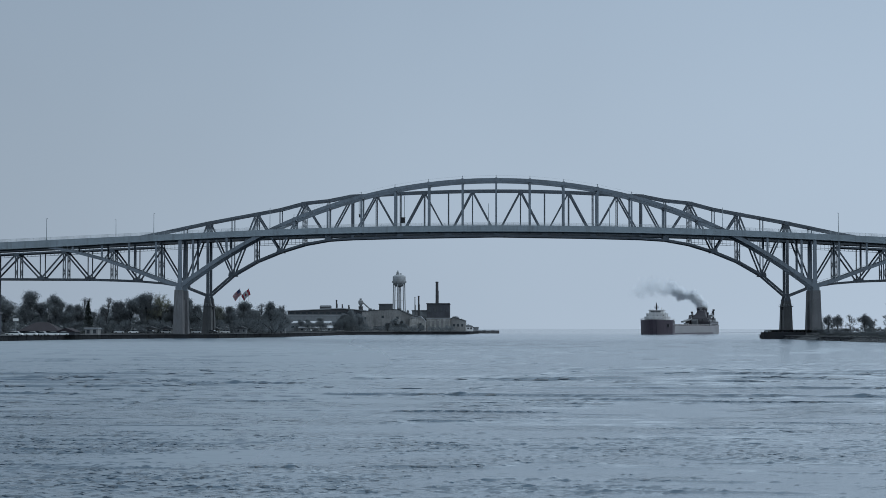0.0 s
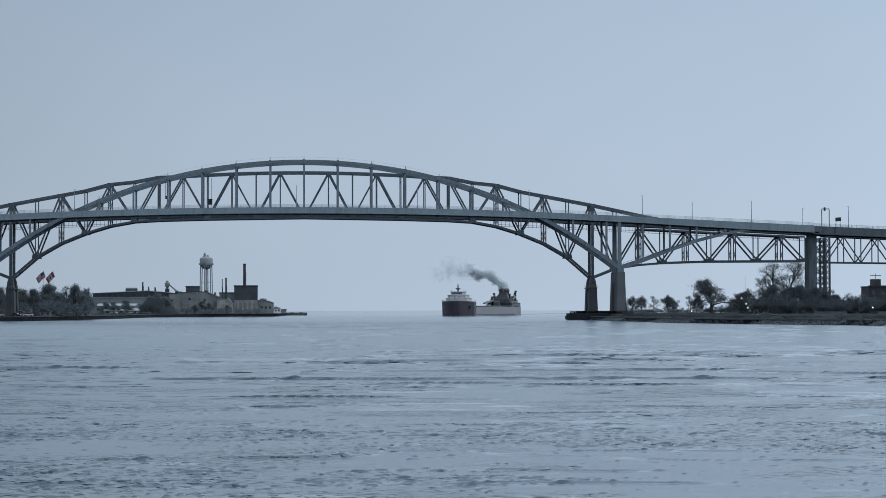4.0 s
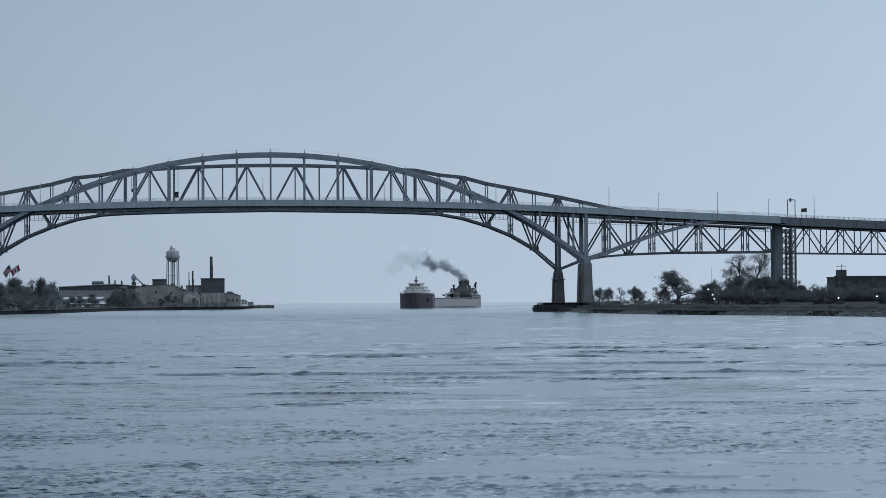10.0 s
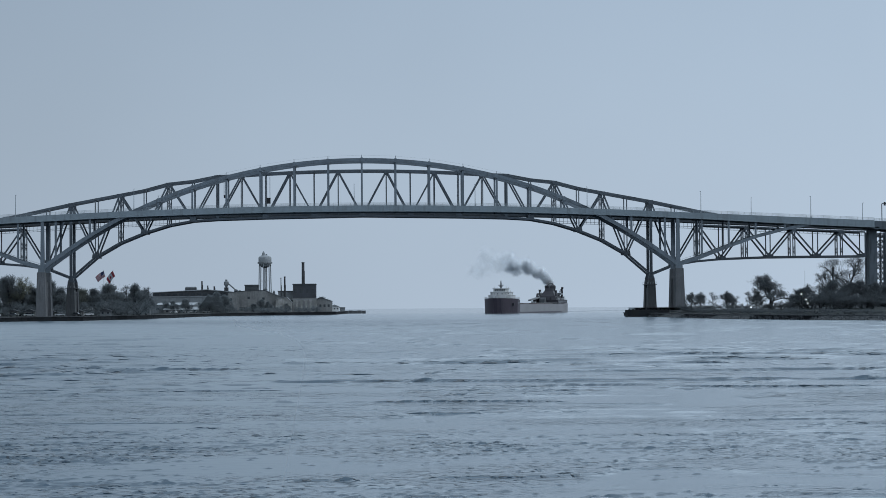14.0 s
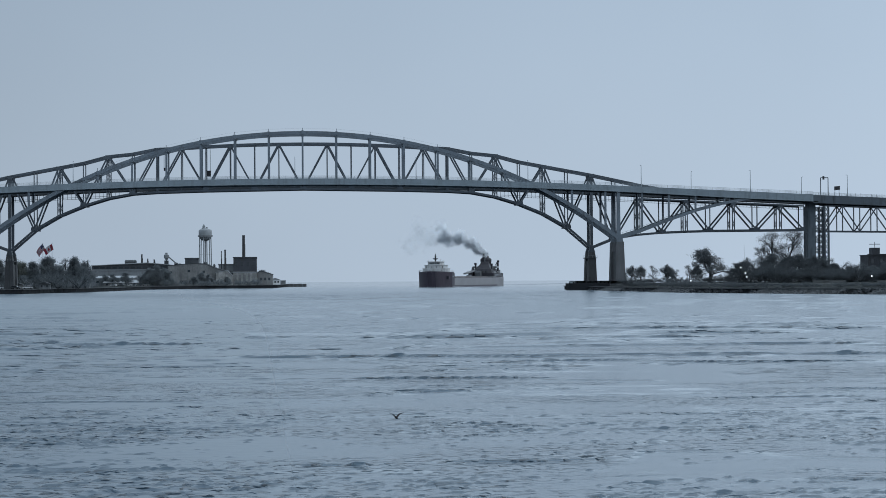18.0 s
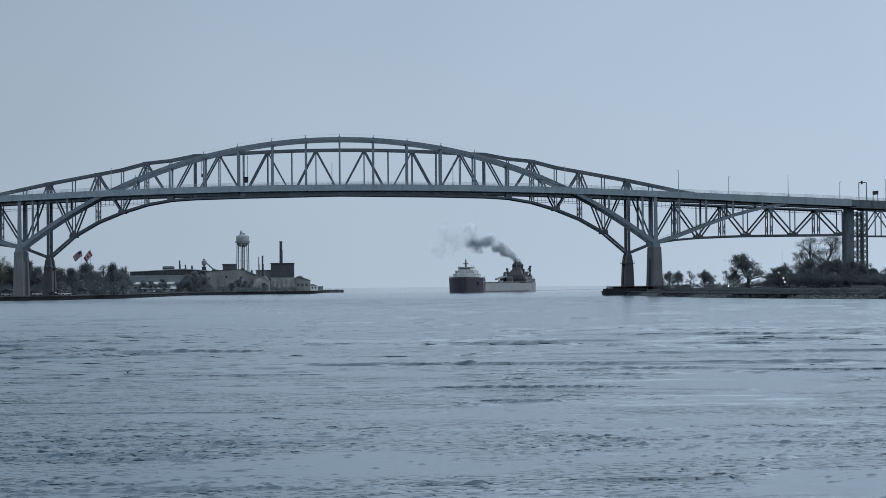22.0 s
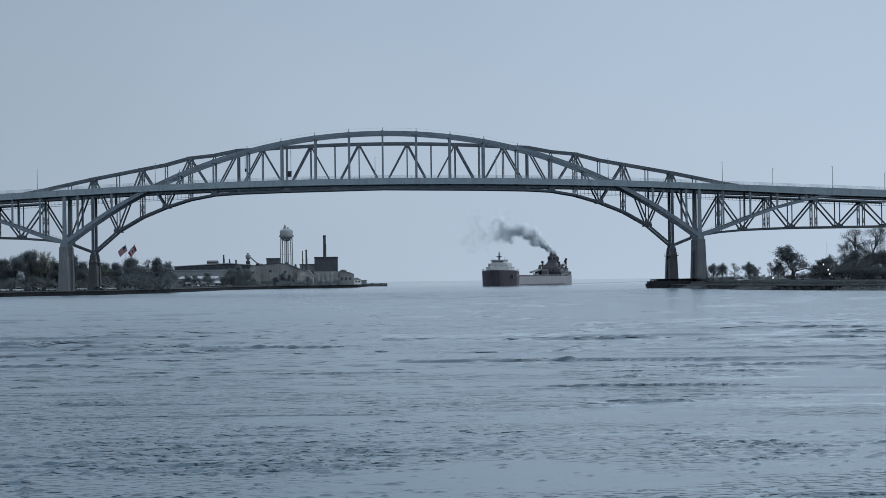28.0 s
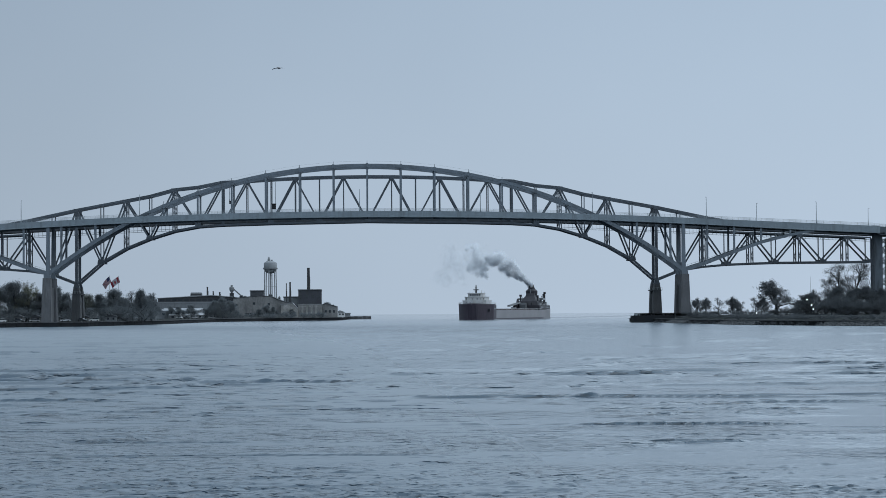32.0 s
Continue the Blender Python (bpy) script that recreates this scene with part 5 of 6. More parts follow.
w, c = fir_meshes(5)
KITS["fir", 0] = (w.mesh("trunk", M_BARK), c.mesh("crown", M_FIR))
LABELS = {"dense": "broad grey-green tree just coming into leaf", "sparse": "half-leafed dark tree with open branches", "oak": "broad round-crowned dark tree with open branches", "bare": "tall nearly bare tree with fine branches",
          "shrub": "dense grey-green bush on the bank", "bush": "dense dark leafless bush on the bank", "dark": "broad dark tree in bud", "green": "broad dull green leafy tree", "yellow": "tree with sparse yellow-green new leaves", "fir": "small dark pointed conifer"}


def tree(kind, i, x, y, z, high, wide, turn):
    t = thing("shrub" if kind in ("shrub", "bush") else "tree", LABELS[kind], "bush" if kind in ("shrub", "bush") else "tree", (x, y, z))
    t.rotation_euler.z = turn
    k = high / 10.0
    t.scale = (k * wide, k * wide, k)
    trunk, crown = KITS[kind, i]
    part("trunk", trunk, M_BARK, t)
    part("crown", crown, M_LEAF, t)


rng = random.Random(21)
# west bank: a belt of separate crowns behind the bridge foot, with gaps and low stretches between them; rows of kind, x, skyline height, width
WEST_BELT = [("dense", -266, 19, 1.0), ("dense", -258, 21, 1.0), ("bare", -250, 22, 1.0), ("dense", -243, 20, 1.0), ("dense", -236, 18, 1.1), ("dense", -227, 21.6, 1.05), ("bare", -219, 19, 0.9), ("dense", -213, 20.2, 0.75),
             ("dense", -206.5, 15.4, 0.95), ("dense", -201, 15.2, 0.9), ("bare", -196, 19.0, 0.8), ("bare", -187, 19.2, 0.8), ("dense", -182, 17.4, 0.85), ("dense", -176.5, 18.2, 0.9), ("dense", -171.5, 19.8, 0.9), ("dense", -166.5, 21.0, 0.7),
             ("yellow", -160.5, 20.8, 0.75), ("dense", -154.5, 15.5, 1.0), ("dense", -149, 18.4, 0.95), ("dense", -142, 15.2, 0.95), ("bare", -137.5, 16.8, 0.8), ("green", -133, 15.0, 0.9), ("dense", -127, 14.6, 0.9), ("dense", -119.5, 17.0, 1.0), ("bare", -112.5, 16.4, 0.8), ("dense", -107, 16.6, 0.85), ("bare", -103.5, 15.6, 0.7)]
for kind, x, top, wide in WEST_BELT:
    i = rng.randrange({"dense": 4, "green": 2, "bare": 3, "yellow": 1}[kind])
    tree(kind, i, x, 988 + rng.uniform(-8, 8), 1.95, top - 1.95, wide, rng.uniform(0, 6.28))
x = -264.0
while x < -104:
    tree("dense", rng.randrange(4), x, 1012 + rng.uniform(-6, 14), 1.95, rng.uniform(9.5, 12.5), 1.2, rng.uniform(0, 6.28))
    tree("shrub", rng.randrange(3), x + rng.uniform(-3, 3), 962 + rng.uniform(-6, 6), 1.95, rng.uniform(3.5, 7.5), 1.4, rng.uniform(0, 6.28))
    x += rng.uniform(5.4, 8.0)
tree("fir", 0, -191.5, 962, 1.95, 15.4, 0.85, 0.4)
for x, y, h, w in ((-98, 1330, 11.6, 0.85), (-93, 1332, 13.4, 0.9), (-88, 1336, 11.5, 0.9), (-67, 1378, 9.0, 0.9), (-62, 1380, 7.5, 0.9), (-30, 1560, 9.4, 1.0), (-26, 1565, 7, 1.2), (-34, 1555, 8, 1.2), (-86, 1366, 5, 1.2), (-128, 1352, 8, 1.2)):
    tree("dense", rng.randrange(4), x, y, 1.8, h, w, rng.uniform(0, 6.28))
for x, y, h in ((-112, 1322, 9), (-122, 1340, 8), (-127, 1345, 7), (-101, 1332, 9), (-72, 1379, 6), (-50, 1388, 6), (-28.5, 1440, 10), (-25.5, 1500, 9), (-29, 1480, 10.5)):
    tree("dense", rng.randrange(4), x, y, 1.8, h, 1.15, rng.uniform(0, 6.28))
for k in range(16):
    tree("shrub", rng.randrange(3), -121 + k * 6 + rng.uniform(-2, 2), 1330 + max(0, k * 6 - 40) * 0.9, 1.8, rng.uniform(1.4, 2.4) if k < 5 else rng.uniform(3, 5), 1.3, rng.uniform(0, 6.28))

# east bank; rows of kind, form, x, y, skyline height, width
EAST_BELT = [("sparse", 0, 139.8, 862, 10.4, 0.85), ("sparse", 1, 144.0, 866, 10.4, 1.1), ("bare", 1, 150.2, 870, 10.4, 1.0), ("sparse", 0, 155.0, 862, 10.8, 1.0), ("sparse", 2, 158.8, 868, 9.6, 1.1), ("bare", 2, 164.5, 862, 10.6, 1.0),
             ("dark", 2, 168.4, 868, 10.2, 0.85), ("oak", 0, 173.4, 862, 17.4, 1.5), ("dark", 0, 185.0, 858, 11.4, 1.05), ("sparse", 1, 189.8, 868, 13.4, 0.8), ("bare", 1, 193.0, 864, 10.8, 0.9),
             ("dark", 1, 197.0, 862, 12.6, 0.9), ("dark", 0, 201.5, 864, 14.8, 0.95), ("dark", 3, 206.5, 860, 14.2, 1.0), ("dark", 2, 212.0, 862, 14.6, 1.0), ("dark", 1, 217.0, 862, 14.0, 0.95), ("dark", 3, 222.5, 864, 13.0, 0.95), ("dark", 0, 228.0, 866, 10.6, 1.1), ("dark", 2, 233.0, 866, 9.4, 1.1),
             ("bare", 1, 204.8, 880, 24.8, 1.05), ("bare", 2, 210.6, 882, 26.4, 1.1), ("bare", 0, 199.5, 884, 18.5, 0.9), ("bare", 0, 235.5, 905, 13.4, 1.0), ("sparse", 2, 246, 940, 12.0, 1.0), ("bare", 1, 266, 880, 14, 1.0), ("bare", 2, 279, 876, 14.6, 1.0), ("bare", 0, 291, 880, 14, 1.0), ("dark", 0, 252, 872, 11.0, 1.2), ("dark", 3, 296, 870, 13.4, 1.2)]
for kind, i, x, y, top, w in EAST_BELT:
    tree(kind, i, x, y, 2.65, top - 2.65, w, rng.uniform(0, 6.28))
for k in range(56):
    x = 136 + k * 2.9 + rng.uniform(-2, 2)
    tall = rng.uniform(1.9, 3.0) if x < 166 else rng.uniform(2.4, 4.0) if x < 183 else rng.uniform(4.5, 8.6)
    tree("bush", rng.randrange(2), x, 856 + rng.uniform(-4, 10), 2.6, tall, 1.5, rng.uniform(0, 6.28))

for (x0, y0), (x1, y1) in zip(EAST[2:8], EAST[3:9]):
    n = int(math.hypot(x1 - x0, y1 - y0) / 5)
    for k in range(n):
        u = (k + rng.random()) / n
        tree("bush", rng.randrange(2), x0 + (x1 - x0) * u + rng.uniform(9, 22), y0 + (y1 - y0) * u, 1.7, rng.uniform(1.0, 2.2), 2.0, rng.uniform(0, 6.28))

# ---- the flags ----
M_RED = mat("red_flag_cloth", (0.17, 0.022, 0.035), 0.8, vary=0.1, bump=0)
M_CLOTH = mat("white_flag_cloth", (0.24, 0.25, 0.28), 0.8, vary=0.06, bump=0)
M_BLUE = mat("navy_flag_cloth", (0.018, 0.025, 0.07), 0.8, vary=0.1, bump=0)
FLAG_STRIPS = []


def flag(x, y, z0, top, stripes, label):
    f = thing("flagpole", label, "flag", (x, y, z0))
    part("pole", Geo().rod((0, 0, 0), (0, 0, top), 0.14, 0.07, 8), M_RAIL, f)
    part("finial", Geo().lathe([(0.05, top), (0.2, top + 0.15), (0.05, top + 0.35)], n=8), M_RAIL, f)
    n, w, h = 8, 0.645, 2.9
    for k in range(n):
        s = new("flag_strip")
        s.parent = f
        me = Geo()
        if stripes:
            blue = Geo()
            for j in range(13):
                z = -h + j * h / 13
                if k < 3 and j >= 6:
                    continue
                part("bar", Geo().box(-w, -0.03, z, 0, 0.03, z + h / 13), M_RED if j % 2 == 0 else M_CLOTH, s)
            if k < 3:
                blue.box(-w, -0.035, -h * 7 / 13, 0, 0.035, 0)
                part("canton", blue, M_BLUE, s)
        else:
            body = Geo().box(-w, -0.03, -h, 0, 0.03, 0)
            part("cloth", body, M_RED if k in (0, 1, 6, 7) else M_CLOTH, s)
            if k in (3, 4):
                e = -w if k == 3 else 0
                part("emblem", Geo().prism([(e, -h * 0.25), (e, -h * 0.8), (e + (0.85 if k == 3 else -0.85) * w, -h * 0.62), (e + (0.6 if k == 3 else -0.6) * w, -h * 0.4)], -0.05, 0.05), M_RED, s)
        FLAG_STRIPS.append((s, k, w, top, 0.0 if stripes else 1.7))
    return f


flag(-124.6, 1000, 2.0, 21.6, True, "flagpole flying a red, white and blue striped flag")
flag(-120.2, 1000, 2.0, 21.6, False, "flagpole flying a red and white flag")

# ---- the lake freighter ----
M_HULL = mat("maroon_hull_paint", (0.030, 0.0235, 0.034), 0.55, vary=0.15, scale=0.1, fine=0.8, stain=(0.021, 0.019, 0.027))
M_HULL_SIDE = mat("faded_pale_hull_side", (0.165, 0.165, 0.175), 0.6, vary=0.12, scale=0.06, fine=0.6, per_object=0.03)
M_SUPER = mat("ship_white", (0.36, 0.37, 0.38), 0.5, vary=0.08, scale=0.2, fine=1, stain=(0.36, 0.35, 0.33))
M_SHIPDARK = mat("dark_red_brown_deckhouse", (0.017, 0.0165, 0.022), 0.6, vary=0.15, scale=0.2, fine=1)
M_HATCH = mat("rust_red_deck", (0.055, 0.042, 0.044), 0.8, vary=0.25, scale=0.2, fine=1)


def hull_ring(x, z0, z1, flare, n=1):
    """Half-breadth of the hull at x metres from the stem (x is negative aft)."""
    a = -x
    bow = min(1.0, (a / 13.0)) ** 0.5 if a < 13 else 1.0
    stern = 1.0 if a < 205 else max(0.35, math.sqrt(max(0.0, 1 - ((a - 205) / 18.5) ** 2)))
    return 11.5 * bow * stern


def freighter():
    sh = thing("lake_freighter", "long lake freighter with maroon bow, white pilothouse and dark aft house", "ship")

    def hull_part(name, a0, a1, steps, zlow, ztop, material, cap):
        g = Geo()
        xs = [-(a0 + (a1 - a0) * k / steps) for k in range(steps + 1)]
        vs = []
        for x in xs:
            b = hull_ring(x, 0, 0, 0)
            f = 0.985 if -x < 14 else 1.0
            zt = ztop(-x)
            vs += [(x - (0.8 if -x < 1 else 0), -b * f * 0.98, zlow), (x, -b, zt), (x, b, zt), (x - (0.8 if -x < 1 else 0), b * f * 0.98, zlow)]
        fs = []
        for k in range(steps):
            o, p = k * 4, (k + 1) * 4
            fs += [(o, p, p + 1, o + 1), (o + 1, p + 1, p + 2, o + 2), (o + 2, p + 2, p + 3, o + 3)]
        fs += [(0, 1, 2, 3), (steps * 4 + 3, steps * 4 + 2, steps * 4 + 1, steps * 4)]
        g.add(vs, fs)
        return part(name, g, material, sh, smooth=cap)

    hull_part("bow_hull", 0.0, 21.0, 42, -3, lambda a: 10.4 - 0.7 * min(1, a / 21) - (0.0 if a < 19 else 0.5), M_HULL, False)
    hull_part("main_hull", 21.0, 178.0, 8, -3, lambda a: 6.1, M_HULL_SIDE, False)
    hull_part("stern_hull", 178.0, 222.0, 16, -3, lambda a: 6.1 + 0.9 * max(0, (a - 195) / 27), M_HULL_SIDE, False)
    g = Geo()
    for s in (-1, 1):
        xs = [-(21 * k / 14) for k in range(15)]
        for p, q in zip(xs, xs[1:]):
            g.beam((p, s * hull_ring(p, 0, 0, 0), 11.3 - 0.7 * min(1, -p / 21)), (q, s * hull_ring(q, 0, 0, 0), 11.3 - 0.7 * min(1, -q / 21)), 0.16, 0.12)
            g.box(p - 0.06, s * hull_ring(p, 0, 0, 0) - 0.06, 9.6, p + 0.06, s * hull_ring(p, 0, 0, 0) + 0.06, 11.3 - 0.7 * min(1, -p / 21))
    part("bow_rail", g, M_SUPER, sh)
    part("anchor_pocket", Geo().box(-9.5, 8.4, 5.2, -7.5, 10.2, 7.0), M_SHIPDARK, sh)
    part("bow_lettering", Geo().box(-18.6, 11.5, 6.7, -13.6, 11.58, 7.3), M_TANK, sh, "worn pale lettering bar")
    part("draft_band", Geo().box(-180, 11.32, -0.5, -22, 11.56, 0.9), M_HULL, sh)
    # forward house: three white tiers, the wheelhouse and a mast
    fwd = part("forward_house", Geo().slab([(-19.5, -8.6), (-12, -8.6), (-9, -7.4), (-7.2, -4), (-6.8, 0), (-7.2, 4), (-9, 7.4), (-12, 8.6), (-19.5, 8.6)], 9.6, 12.1), M_SUPER, sh, "white forward deckhouse")
    part("texas_deck", Geo().slab([(-18.6, -7.2), (-12, -7.2), (-9.4, -5.2), (-8.6, 0), (-9.4, 5.2), (-12, 7.2), (-18.6, 7.2)], 12.1, 14.4), M_SUPER, fwd)
    part("deck_edge", Geo().slab([(-19.8, -8.9), (-12, -8.9), (-8.4, -7.6), (-6.4, 0), (-8.4, 7.6), (-12, 8.9), (-19.8, 8.9)], 12.104, 12.4), M_SUPER, fwd)
    part("bridge_deck", Geo().slab([(-18.9, -7.6), (-12, -7.6), (-9.0, -5.6), (-8.2, 0), (-9.0, 5.6), (-12, 7.6), (-18.9, 7.6)], 14.404, 14.65), M_SUPER, fwd)
    part("wheelhouse", Geo().slab([(-16.8, -5.0), (-11.8, -5.0), (-10.2, -3.4), (-9.6, 0), (-10.2, 3.4), (-11.8, 5.0), (-16.8, 5.0)], 14.65, 16.7), M_SUPER, fwd)
    for y in (-3.0, -1.8, -0.6, 0.6, 1.8, 3.0):
        part("front_window", Geo().box(-10.1, y - 0.42, 15.4, -9.55 - abs(y) * 0.12, y + 0.42, 16.2), M_GLASS, fwd)
    for y in (-5.6, -3.6, -1.6, 1.6, 3.6, 5.6):
        part("cabin_window", Geo().box(-10.4, y - 0.3, 12.9, -8.45 - abs(y) * 0.2, y + 0.3, 13.6), M_GLASS, fwd)
    part("wheelhouse_roof", Geo().slab([(-17.4, -5.7), (-11.5, -5.7), (-9.4, -3.8), (-8.8, 0), (-9.4, 3.8), (-11.5, 5.7), (-17.4, 5.7)], 16.7, 17.0), M_SUPER, fwd)
    for y in (-5.2, -2.6, 0, 2.6, 5.2):
        part("port_window", Geo().box(-7.9 - abs(y) * 0.12, y - 0.22, 10.9, -6.7 - abs(y) * 0.1, y + 0.22, 11.4), M_GLASS, fwd)
    mast = part("foremast", Geo().rod((-13, 0, 17.0), (-13, 0, 22.2), 0.55, 0.30, 8), M_DARK, sh)
    part("radar", Geo().box(-13.3, -1.7, 18.9, -12.7, 1.7, 19.4), M_DARK, mast)
    part("radar_platform", Geo().box(-14.2, -1.1, 18.2, -12.0, 1.1, 18.5), M_DARK, mast)
    part("yardarm", Geo().box(-13.1, -0.9, 20.4, -12.9, 0.9, 20.6), M_DARK, mast)
    for y, z in ((-5.0, 18.2), (4.8, 18.0), (3.2, 18.8), (-3.0, 17.6), (-7.2, 14.8), (7.4, 14.6), (6.0, 15.6)):
        part("whip_aerial", Geo().rod((-15, y, 12.4 if abs(y) > 7.3 else 14.6 if abs(y) > 5.6 else 16.9), (-15, y, z), 0.22, 0.14, 5), M_SUPER, sh)
    part("steering_pole", Geo().rod((-0.5, 0, 10.2), (5.5, 0, 12.4), 0.12, 0.08, 6), M_SUPER, sh)
    # deck with hatches, fences and an unloading boom
    for k in range(18):
        x = -28 - k * 8.2
        h = part("hatch", Geo().box(x - 2.6, -6.2, 6.1, x + 2.6, 6.2, 7.0), M_HATCH, sh)
        part("coaming", Geo().box(x - 2.8, -6.5, 6.1, x + 2.8, -6.2, 6.6).box(x - 2.8, 6.2, 6.1, x + 2.8, 6.5, 6.6), M_HATCH, h)
    g = Geo()
    for s in (-1, 1):
        g.box(-178, s * 11.2 - 0.05, 7.0, -21, s * 11.2 + 0.05, 7.1)
        for k in range(40):
            g.box(-21 - k * 4 - 0.05, s * 11.2 - 0.05, 6.1, -21 - k * 4 + 0.05, s * 11.2 + 0.05, 7.1)
    part("deck_rail", g, M_SUPER, sh)
    part("boom", Geo().beam((-177, -5.4, 11.4), (-140, -5.4, 9.0), 1.1, 1.8), M_GREYWALL, sh, "grey self-unloading boom laid along the deck")
    part("boom_hopper", Geo().prism([(-176, 6.1), (-168, 6.1), (-169, 9.8), (-171, 11.2), (-175, 11.2)], -3.4, 0.6), M_ROOF_DARK, sh, "grey hopper house ahead of the aft deckhouse")
    part("hopper_shed", Geo().box(-165.8, -8.4, 6.1, -162, -5.2, 8.2), M_TANK, sh)
    part("boat_stowage", Geo().prism([(-175, 9.6), (-168, 9.6), (-167.2, 10.8), (-175.8, 10.8)], -8.8, -6.4), M_TANK, sh, "pale workboat on chocks")
    part("boat_chock", Geo().box(-174, -8.4, 6.1, -169, -6.8, 9.6), M_SHIPDARK, sh)
    part("boom_frame", Geo().beam((-178, -5.4, 6.1), (-172, -5.4, 14.0), 0.8, 1.2).beam((-164, -5.4, 6.1), (-172, -5.4, 14.0), 0.8, 1.2), M_SHIPDARK, sh)
    # aft house, stepping up to the funnel
    aft = part("aft_house", Geo().box(-216, -9.6, 6.1, -176, 9.6, 9.4), M_SHIPDARK, sh, "dark red-brown aft deckhouse")
    def tier(x0, x1, b0, z0, x2, x3, b1, z1):
        """A house tier drawn in towards its top."""
        return Geo().add([(x0, -b0, z0), (x1, -b0, z0), (x1, b0, z0), (x0, b0, z0), (x2, -b1, z1), (x3, -b1, z1), (x3, b1, z1), (x2, b1, z1)],
                         [(0, 3, 2, 1), (4, 5, 6, 7), (0, 1, 5, 4), (1, 2, 6, 5), (2, 3, 7, 6), (3, 0, 4, 7)])

    part("boat_deck", tier(-213, -179, 7.8, 9.4, -210, -181, 6.6, 12.4), M_SHIPDARK, aft)
    part("engine_casing", tier(-208, -183, 5.6, 12.4, -202, -189, 3.4, 16.0), M_SHIPDARK, aft)
    part("after_cabin", Geo().box(-221.2, -4.4, 6.9, -216.4, 4.4, 10.6), M_TANK, aft, "pale grey after cabin")
    part("after_bulwark", Geo().box(-220, -7.2, 7.0, -216.2, 7.2, 8.2), M_SUPER, aft, "white after bulwark")
    for k in range(7):
        part("port_window", Geo().box(-211 + k * 4.6, 9.602, 7.4, -209.6 + k * 4.6, 9.68, 8.5), M_GLASS, aft)
    for s in (-1, 1):
        lb = part("lifeboat", Geo().prism([(-200, 13.3), (-192, 13.3), (-191, 14.6), (-201, 14.6)], s * 7.8 - 1.2, s * 7.8 + 1.2), M_TANK, sh, "pale grey lifeboat")
        for x in (-198, -194):
            part("davit", Geo().beam((x, s * 6.6, 12.0), (x, s * 7.8, 16.4), 0.3, 0.3), M_SHIPDARK, lb)
    fn = part("funnel", Geo().lathe([(3.7, 15.0), (3.6, 16.8), (4.2, 17.9), (4.3, 19.8), (3.6, 20.6), (2.5, 21.4), (2.3, 22.4)], -196, 0, 20), M_SHIPDARK, sh, "broad dark funnel")
    part("funnel_shoulder", tier(-203, -189, 3.3, 15.9, -200.5, -191.5, 2.9, 18.2), M_SHIPDARK, fn)
    part("uptake", Geo().rod((-196.5, 1.0, 22.2), (-196.5, 1.0, 24.4), 0.7, n=10).rod((-194.5, -1.2, 22.2), (-194.5, -1.2, 23.8), 0.5, n=8), M_STACK, fn)
    for x, y, h in ((-212, 6.5, 19.0), (-215, -6, 16.5), (-205, 7.2, 17.5), (-186, -6.2, 17.0), (-186, 6.2, 16.4)):
        part("ventilator", Geo().rod((x, y, 9.4), (x, y, h), 0.55, 0.5, 8).box(x - 0.8, y - 0.8, h - 1.2, x + 0.8, y + 0.8, h + 0.2), M_SHIPDARK, sh)
    for x, y, w, h in ((-212, 7.0, 1.5, 2.6), (-206, -7.2, 1.3, 2.2), (-199, 7.4, 1.6, 1.6), (-190, -7.4, 1.4, 2.4), (-183, 6.6, 1.7, 2.0), (-181, -6.8, 1.8, 1.5)):
        part("deck_locker", Geo().box(x - w, y - w * 0.6, 9.4, x + w, y + w * 0.6, 9.4 + h), M_TANK if x < -205 else M_SHIPDARK, sh)
    g = Geo()
    for sd in (-1, 1):
        g.box(-213, sd * 9.3 - 0.05, 10.4, -179, sd * 9.3 + 0.05, 10.52)
        for k in range(18):
            g.box(-213 + k * 2 - 0.05, sd * 9.3 - 0.05, 9.4, -213 + k * 2 + 0.05, sd * 9.3 + 0.05, 10.5)
    part("boat_deck_rail", g, M_SUPER, sh)
    part("funnel_ladder", Geo().box(-192.2, -0.3, 15.6, -191.7, 0.3, 21.0), M_GREYWALL, fn)
    for y in (-3.2, 0.0, 3.2):
        part("casing_door", Geo().box(-183.2, y - 0.5, 9.5, -178.9, y + 0.5, 11.4), M_STACK, aft)
    part("aft_mast", Geo().rod((-208, 0, 15), (-208, 0, 21.5), 0.22, 0.12, 6), M_DARK, sh)
    part("flagstaff", Geo().rod((-221.5, 0, 7.0), (-223.0, 0, 12.0), 0.1, 0.06, 5), M_SUPER, sh)
    return sh


ship = freighter()
SHIP_TURN = -105.8


def ship_at(t):
    """The ship's stem at t seconds: it comes on at about nine knots."""
    return 110.9 - 44.3 * t / 32, 1439.6 - 144.0 * t / 32


M_FOAM = mat("white_bow_foam", (0.38, 0.42, 0.45), 0.8, vary=0.15, scale=0.5, fine=2)
fm = Geo()
for s in (-1, 1):
    for k in range(16):
        x = -k * 3.2
        b = hull_ring(x - 0.3, 0, 0, 0)
        fm.prism([(x - 3.2, 0.02), (x, 0.02), (x, 0.12), (x - 3.2, 0.12)], s * (b + 0.05), s * (b + 0.3))
tagged(part("bow_wave", fm, M_FOAM, ship), "thin white bow wave")

